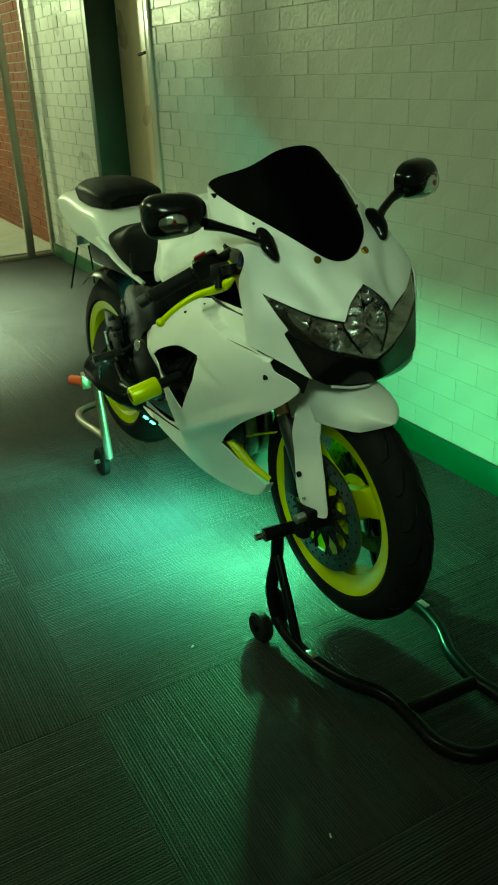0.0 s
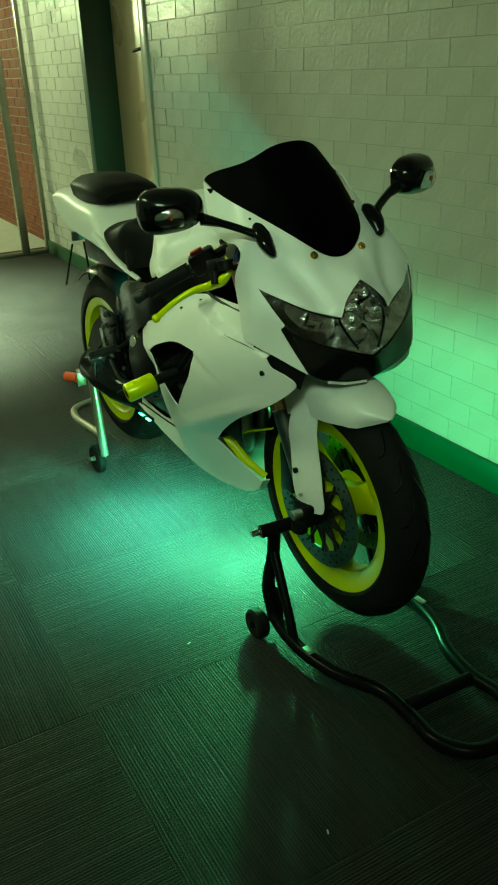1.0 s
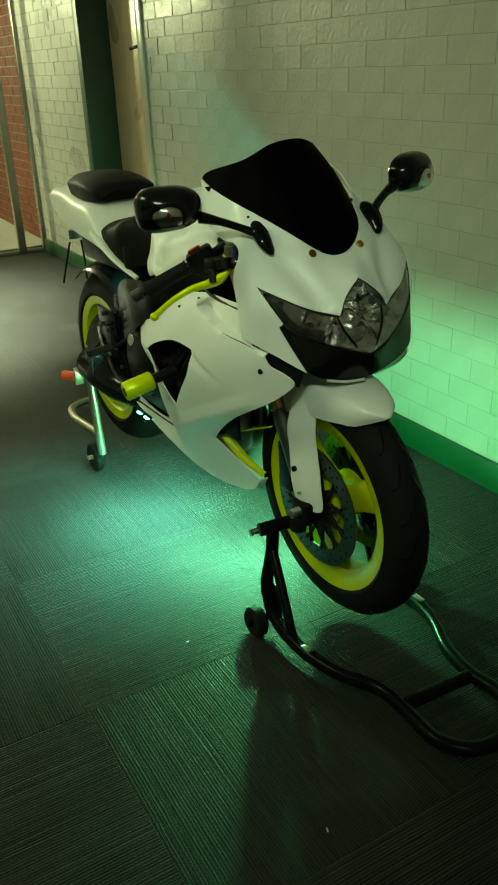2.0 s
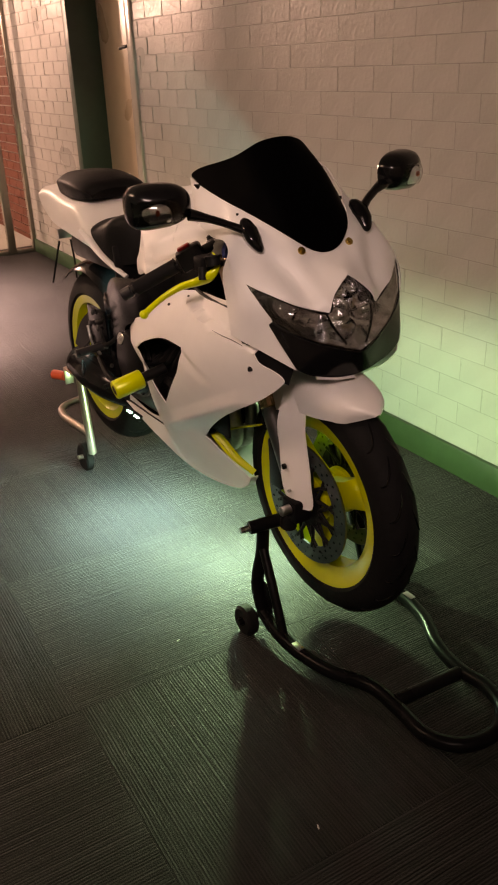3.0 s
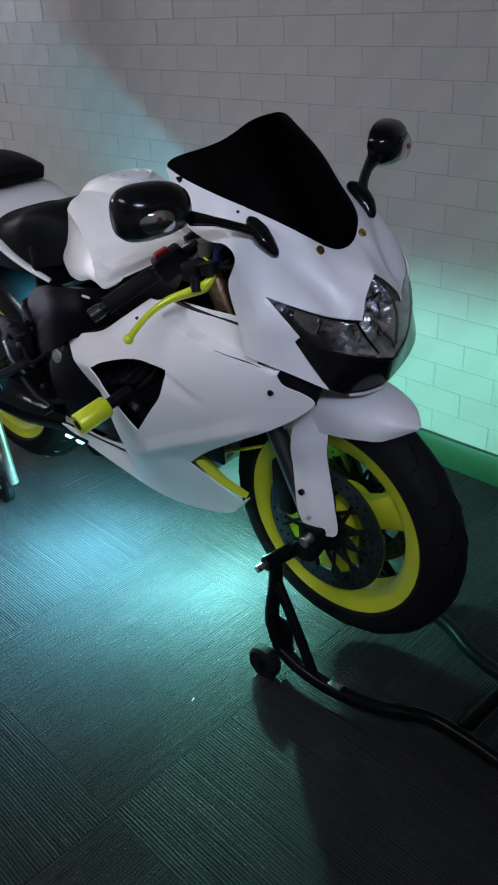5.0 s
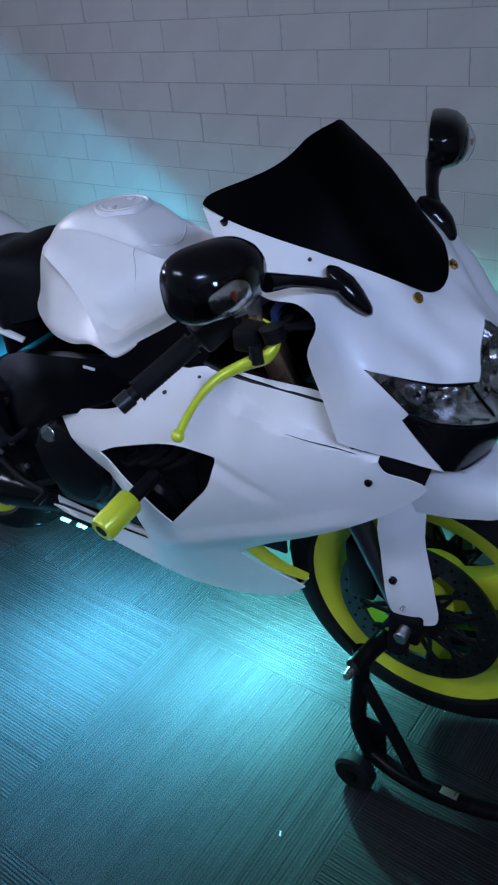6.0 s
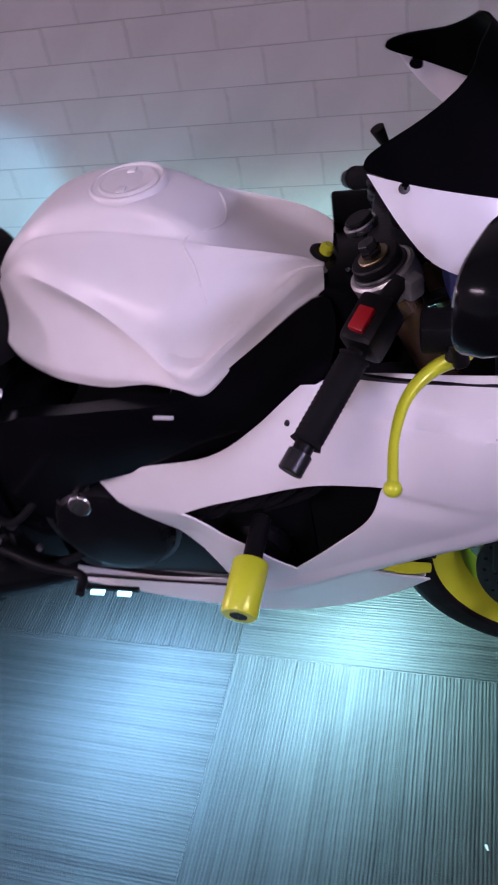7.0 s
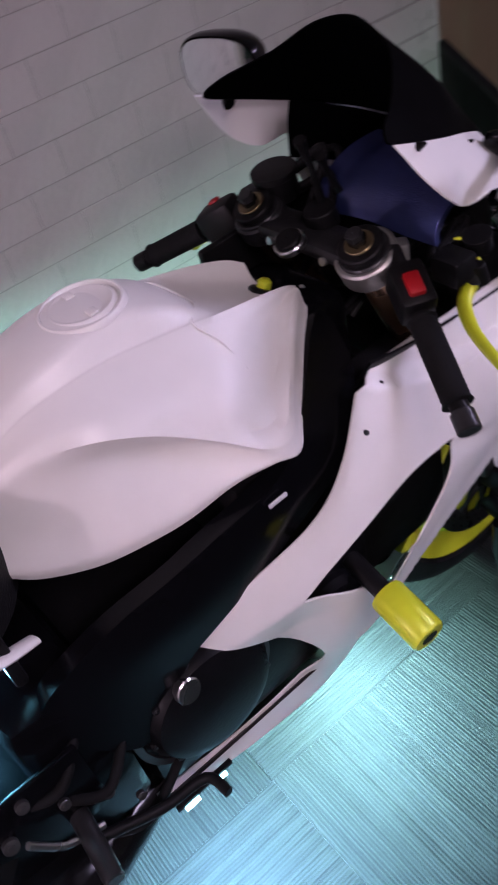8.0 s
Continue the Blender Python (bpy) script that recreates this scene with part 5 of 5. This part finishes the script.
# belly underside and underglow diodes
rows = []
for y, hx, z, zc in ((0.222, 0.08, 0.330, 0.322), (0.27, 0.072, 0.280, 0.27), (0.36, 0.100, 0.266, 0.258), (0.46, 0.130, 0.283, 0.268), (0.60, 0.156, 0.333, 0.30), (0.78, 0.163, 0.374, 0.335), (0.87, 0.150, 0.385, 0.35)):
    rows.append([Vector((x * hx, y, z + (zc - z) * (1 - abs(x)))) for x in (-1, -0.5, 0, 0.5, 1)])
part("belly_pan", thicken(loft(bmesh.new(), smooth_rows(rows, 3, 3)), 0.003), WHITE, bike, "white belly pan")
for s in (-1, 1):
    strip = part("light_strip", box(bmesh.new(), (s * 0.168 - 0.004, 0.70, 0.361), (s * 0.168 + 0.004, 0.80, 0.368), 0.001), BLACK, bike, "underglow light strip")
    for k in range(2):
        part("diode", box(bmesh.new(), (s * 0.171 - 0.006, 0.715 + 0.05 * k, 0.356), (s * 0.171 + 0.006, 0.74 + 0.05 * k, 0.3605), 0.001), DIODE, strip, "lit diode")


# ---- paddock stands ----
def front_stand():
    st = thing("front_paddock_stand", "black tubular front paddock stand under the fork", "paddock stand", STANDS)
    loop = [(-0.17, 0.03, 0.055), (-0.18, -0.04, 0.045), (-0.178, -0.126, 0.038), (-0.155, -0.225, 0.033), (-0.108, -0.324, 0.033), (-0.110, -0.424, 0.038), (-0.118, -0.510, 0.043), (-0.078, -0.572, 0.045), (0.0, -0.586, 0.045), (0.066, -0.548, 0.045), (0.094, -0.480, 0.043), (0.090, -0.402, 0.04), (0.112, -0.306, 0.038), (0.158, -0.215, 0.038), (0.178, -0.126, 0.038), (0.18, -0.04, 0.045), (0.17, 0.03, 0.055)]
    part("handle_loop", tube(bmesh.new(), loop, 0.0165, 18, 8), STAND, st)
    part("cross_bar", cylinder(bmesh.new(), (-0.098, -0.396, 0.04), (0.082, -0.410, 0.041), 0.0155, 16), STAND, st)
    for s in (-1, 1):
        post = part("upright", tube(bmesh.new(), [(s * 0.17, 0.03, 0.055), (s * 0.168, 0.055, 0.13), (s * 0.148, 0.058, 0.22), (s * 0.145, 0.055, 0.30)], 0.0165, 16, 6), STAND, st)
        part("brace", tube(bmesh.new(), [(s * 0.150, 0.050, 0.225), (s * 0.165, -0.02, 0.125), (s * 0.178, -0.075, 0.042)], 0.012, 12, 3), STAND, st)
        part("plate", box(bmesh.new(), (s * 0.162 - 0.003, 0.0, 0.05), (s * 0.162 + 0.003, 0.05, 0.14), 0.002), STAND, st)
        pad = part("support_arm", cylinder(bmesh.new(), (s * 0.190, 0.048, 0.300), (s * 0.095, 0.030, 0.304), 0.017, 16), STAND, st)
        part("rubber_pad", cylinder(bmesh.new(), (s * 0.104, 0.005, 0.295), (s * 0.104, -0.002, 0.338), 0.021, 18), RUBBER, pad)
        part("pin", cylinder(bmesh.new(), (s * 0.189, 0.048, 0.300), (s * 0.214, 0.050, 0.299), 0.008, 12), STEEL, pad)
        wh = part("caster", lathe(bmesh.new(), [(-0.014, 0.012), (-0.016, 0.034), (-0.01, 0.04), (0.01, 0.04), (0.016, 0.034), (0.014, 0.012)], (s * 0.212, 0.042, 0.040), "x", 32), RUBBER, st)
        part("axle", cylinder(bmesh.new(), (s * 0.16, 0.042, 0.040), (s * 0.238, 0.042, 0.040), 0.009, 14), STAND, wh)
        part("label", box(bmesh.new(), (s * 0.178 - 0.008, -0.15, 0.0545), (s * 0.178 + 0.008, -0.118, 0.0565), 0.0006), STEEL, st, "worn pale sticker")
    return st


def rear_stand():
    st = thing("rear_paddock_stand", "worn zinc tubular rear paddock stand with orange hook sleeves", "paddock stand", STANDS)
    for s in (-1, 1):
        x = s * 0.185
        part("upright", tube(bmesh.new(), [(x, 1.135, 0.385), (x, 1.12, 0.25), (x, 1.10, 0.095)], 0.0145, 16, 3), TUBE, st)
        hook = part("hook", box(bmesh.new(), (x - 0.016, 1.12, 0.372), (x + 0.016, 1.25, 0.380), 0.002), TUBE, st)
        part("hook_plate", box(bmesh.new(), (x - 0.016, 1.242, 0.315), (x + 0.016, 1.25, 0.372), 0.002), TUBE, hook)
        part("hook_sleeve", cylinder(bmesh.new(), (x + s * 0.01, 1.250, 0.345), (x + s * 0.035, 1.305, 0.342), 0.017, 16), ORANGE, hook)
        wh = part("caster", lathe(bmesh.new(), [(-0.012, 0.014), (-0.015, 0.045), (-0.01, 0.052), (0.01, 0.052), (0.015, 0.045), (0.012, 0.014)], (x + s * 0.0, 1.18, 0.052), "x", 32), RUBBER, st)
        part("axle", cylinder(bmesh.new(), (x - s * 0.03, 1.18, 0.052), (x + s * 0.03, 1.175, 0.058), 0.008, 12), TUBE, wh)
    loop = [(-0.185, 1.115, 0.17), (-0.19, 1.22, 0.165), (-0.185, 1.36, 0.15), (-0.14, 1.50, 0.13), (-0.05, 1.56, 0.12), (0.05, 1.56, 0.12), (0.14, 1.50, 0.13), (0.185, 1.36, 0.15), (0.19, 1.22, 0.165), (0.185, 1.115, 0.17)]
    part("handle_loop", tube(bmesh.new(), loop, 0.0135, 14, 6), TUBE, st)
    return st


front_stand()
rear_stand()

# small scraps on the carpet
for x, y, a in ((0.30, 0.10, 0.4), (0.28, -0.55, 1.2)):
    scrap = part("carpet_fluff", box(bmesh.new(), (-0.005, -0.0016, 0.0), (0.005, 0.0016, 0.0022), 0.001, Matrix.Translation((x, y, 0.001)) @ Matrix.Rotation(a, 4, "Z")), material("pale_lint", (0.6, 0.58, 0.55), 0.8))
    tagged(scrap, "tiny pale scrap of lint on the carpet", "lint", "carpet lint")


def standing_board():
    """A low black board on two feet by the corner of the brick wall."""
    ob = thing("standing_board", "low black board on two feet beside the brick wall corner", "board", Matrix.Translation((1.500, -0.915, 0)) @ Matrix.Rotation(math.atan2(0.529, -0.849), 4, "Z"))
    part("panel", box(bmesh.new(), (0.0, -0.012, 0.02), (0.62, 0.012, 0.70), 0.005), SCREEN_BLACK, ob)
    part("top_edge", tube(bmesh.new(), [(0.004, 0, 0.70), (0.3, 0, 0.70), (0.616, 0, 0.70)], 0.0125, 12, 2), RUBBER, ob)
    for x in (0.08, 0.54):
        part("foot", box(bmesh.new(), (x - 0.02, -0.10, 0.001), (x + 0.02, 0.10, 0.022), 0.004), BLACK, ob)
    return ob


standing_board()


# ---- pieces of the floor and walls ----
def tile_mesh():
    bm = box(bmesh.new(), (-TILE / 2 + 0.0002, -TILE / 2 + 0.0002, -0.008), (TILE / 2 - 0.0002, TILE / 2 - 0.0002, 0.0), 0.0005, seg=1)
    me = bpy.data.meshes.new("carpet_tile")
    bm.to_mesh(me)
    bm.free()
    me.materials.append(CARPET)
    return me


rng = random.Random(4)
tile = tile_mesh()
for i in range(-4, 3):
    for j in range(-5, 9):
        x0, y0 = TILE * (i + 0.5), TILE * (j + 0.5)
        ob = new("carpet_tile", tile)
        ob.parent = floor
        turn = (0 if (i + j) % 2 == 0 else 90) + 180 * rng.randint(0, 1)
        ob.matrix_basis = pose(x0, y0, rng.uniform(-0.0004, 0.0004), 0, 0, turn)


def brick_mesh(name, length, height, deep, mat, seed):
    r = random.Random(seed)
    bm = box(bmesh.new(), (-deep, -length / 2, -height / 2), (0, length / 2, height / 2), 0.0009, seg=1)
    for v in bm.verts:
        if v.co.x < -deep * 0.5:
            v.co.x += r.uniform(-0.0005, 0.0005)
        v.co.y += r.uniform(-0.0004, 0.0004)
        v.co.z += r.uniform(-0.0003, 0.0003)
    bmesh.ops.recalc_face_normals(bm, faces=bm.faces)
    me = bpy.data.meshes.new(name)
    bm.to_mesh(me)
    bm.free()
    me.materials.append(mat)
    return me


def brick_row(z, offset, y0, y1, gaps):
    y = y0 - (offset % BRICK)
    while y < y1:
        a, b = max(y, y0), min(y + BRICK, y1)
        for g0, g1 in gaps:
            if a < g1 and b > g0:
                a, b = (a, min(b, g0)) if a < g0 else (max(a, g1), b)
        if b - a > 0.03:
            yield a, b
        y += BRICK


def uneven_brick(bm, x0, x1, y0, y1, z0, z1):
    """A brick whose painted face leans a little out of the wall's plane, with one soft dent."""
    front = [bm.verts.new((x0 + rng.uniform(-0.0008, 0.0008), y + rng.uniform(-0.0012, 0.0012), z + rng.uniform(-0.0012, 0.0012))) for y, z in ((y0, z0), (y1, z0), (y1, z1), (y0, z1))]
    back = [bm.verts.new((x1, y, z)) for y, z in ((y0, z0), (y1, z0), (y1, z1), (y0, z1))]
    mid = bm.verts.new((x0 + rng.uniform(-0.0006, 0.0010), y0 + (y1 - y0) * rng.uniform(0.3, 0.7), z0 + (z1 - z0) * rng.uniform(0.35, 0.65)))
    for i in range(4):
        j = (i + 1) % 4
        bm.faces.new((front[j], front[i], mid))
        bm.faces.new((front[i], front[j], back[j], back[i]))


variants = [brick_mesh("brick", BRICK - 0.0024, COURSE - 0.0021, 0.0026, PAINTED, k) for k in range(5)]
rest = bmesh.new()
first = 0.822 - 11 * COURSE
count = 0
for k in range(36):
    z = first + COURSE * (k + 0.5)
    if z + COURSE / 2 > CEIL:
        break
    gaps = [(DOOR[0] - 0.05, DOOR[1] + 0.05)] if z < 2.1 else []
    for a, b in brick_row(z, 0.165 if k % 2 == 0 else 0.06, -0.935, END - 0.03, gaps):
        if abs((b - a) - BRICK) < 1e-4 and 0.08 < z < 1.66 and -0.6 < (a + b) / 2 < 2.7 and count < 298:
            ob = new("brick", variants[rng.randrange(5)])
            ob.parent = wall
            sunk = 0.0009 * max(0.0, min(1.0, (2.2 - a) / 0.9)) * max(0.25, min(1.0, (1.7 - z) / 0.5))
            ob.matrix_basis = pose(WALL + 0.0088 + sunk + rng.uniform(-0.0003, 0.0003), (a + b) / 2, z, 0, 0, rng.uniform(-0.07, 0.07))
            count += 1
        else:
            w = rng.uniform(-0.001, 0.001)
            uneven_brick(rest, WALL + 0.0045 + w, WALL + 0.0085, a + 0.0038, b - 0.0038, z - COURSE / 2 + 0.0036, z + COURSE / 2 - 0.0036)
far_bricks = part("bricks_beyond", rest, PAINTED, wall, smooth=False, flip=False)
far_bricks["kind"] = "stuff"

rest = bmesh.new()
for k in range(52):
    z = -0.06 + 0.076 * k
    y = END + 0.05 - (0.107 if k % 2 else 0)
    while y < 10.9:
        a, b = max(y, END + 0.04), y + 0.205
        box(rest, (1.682 + rng.uniform(-0.002, 0.001), a, z), (1.695, b, z + 0.066))
        y += 0.214
red = part("red_bricks", rest, REDBRICK, wall_out, smooth=False, flip=False)
red["kind"] = "stuff"
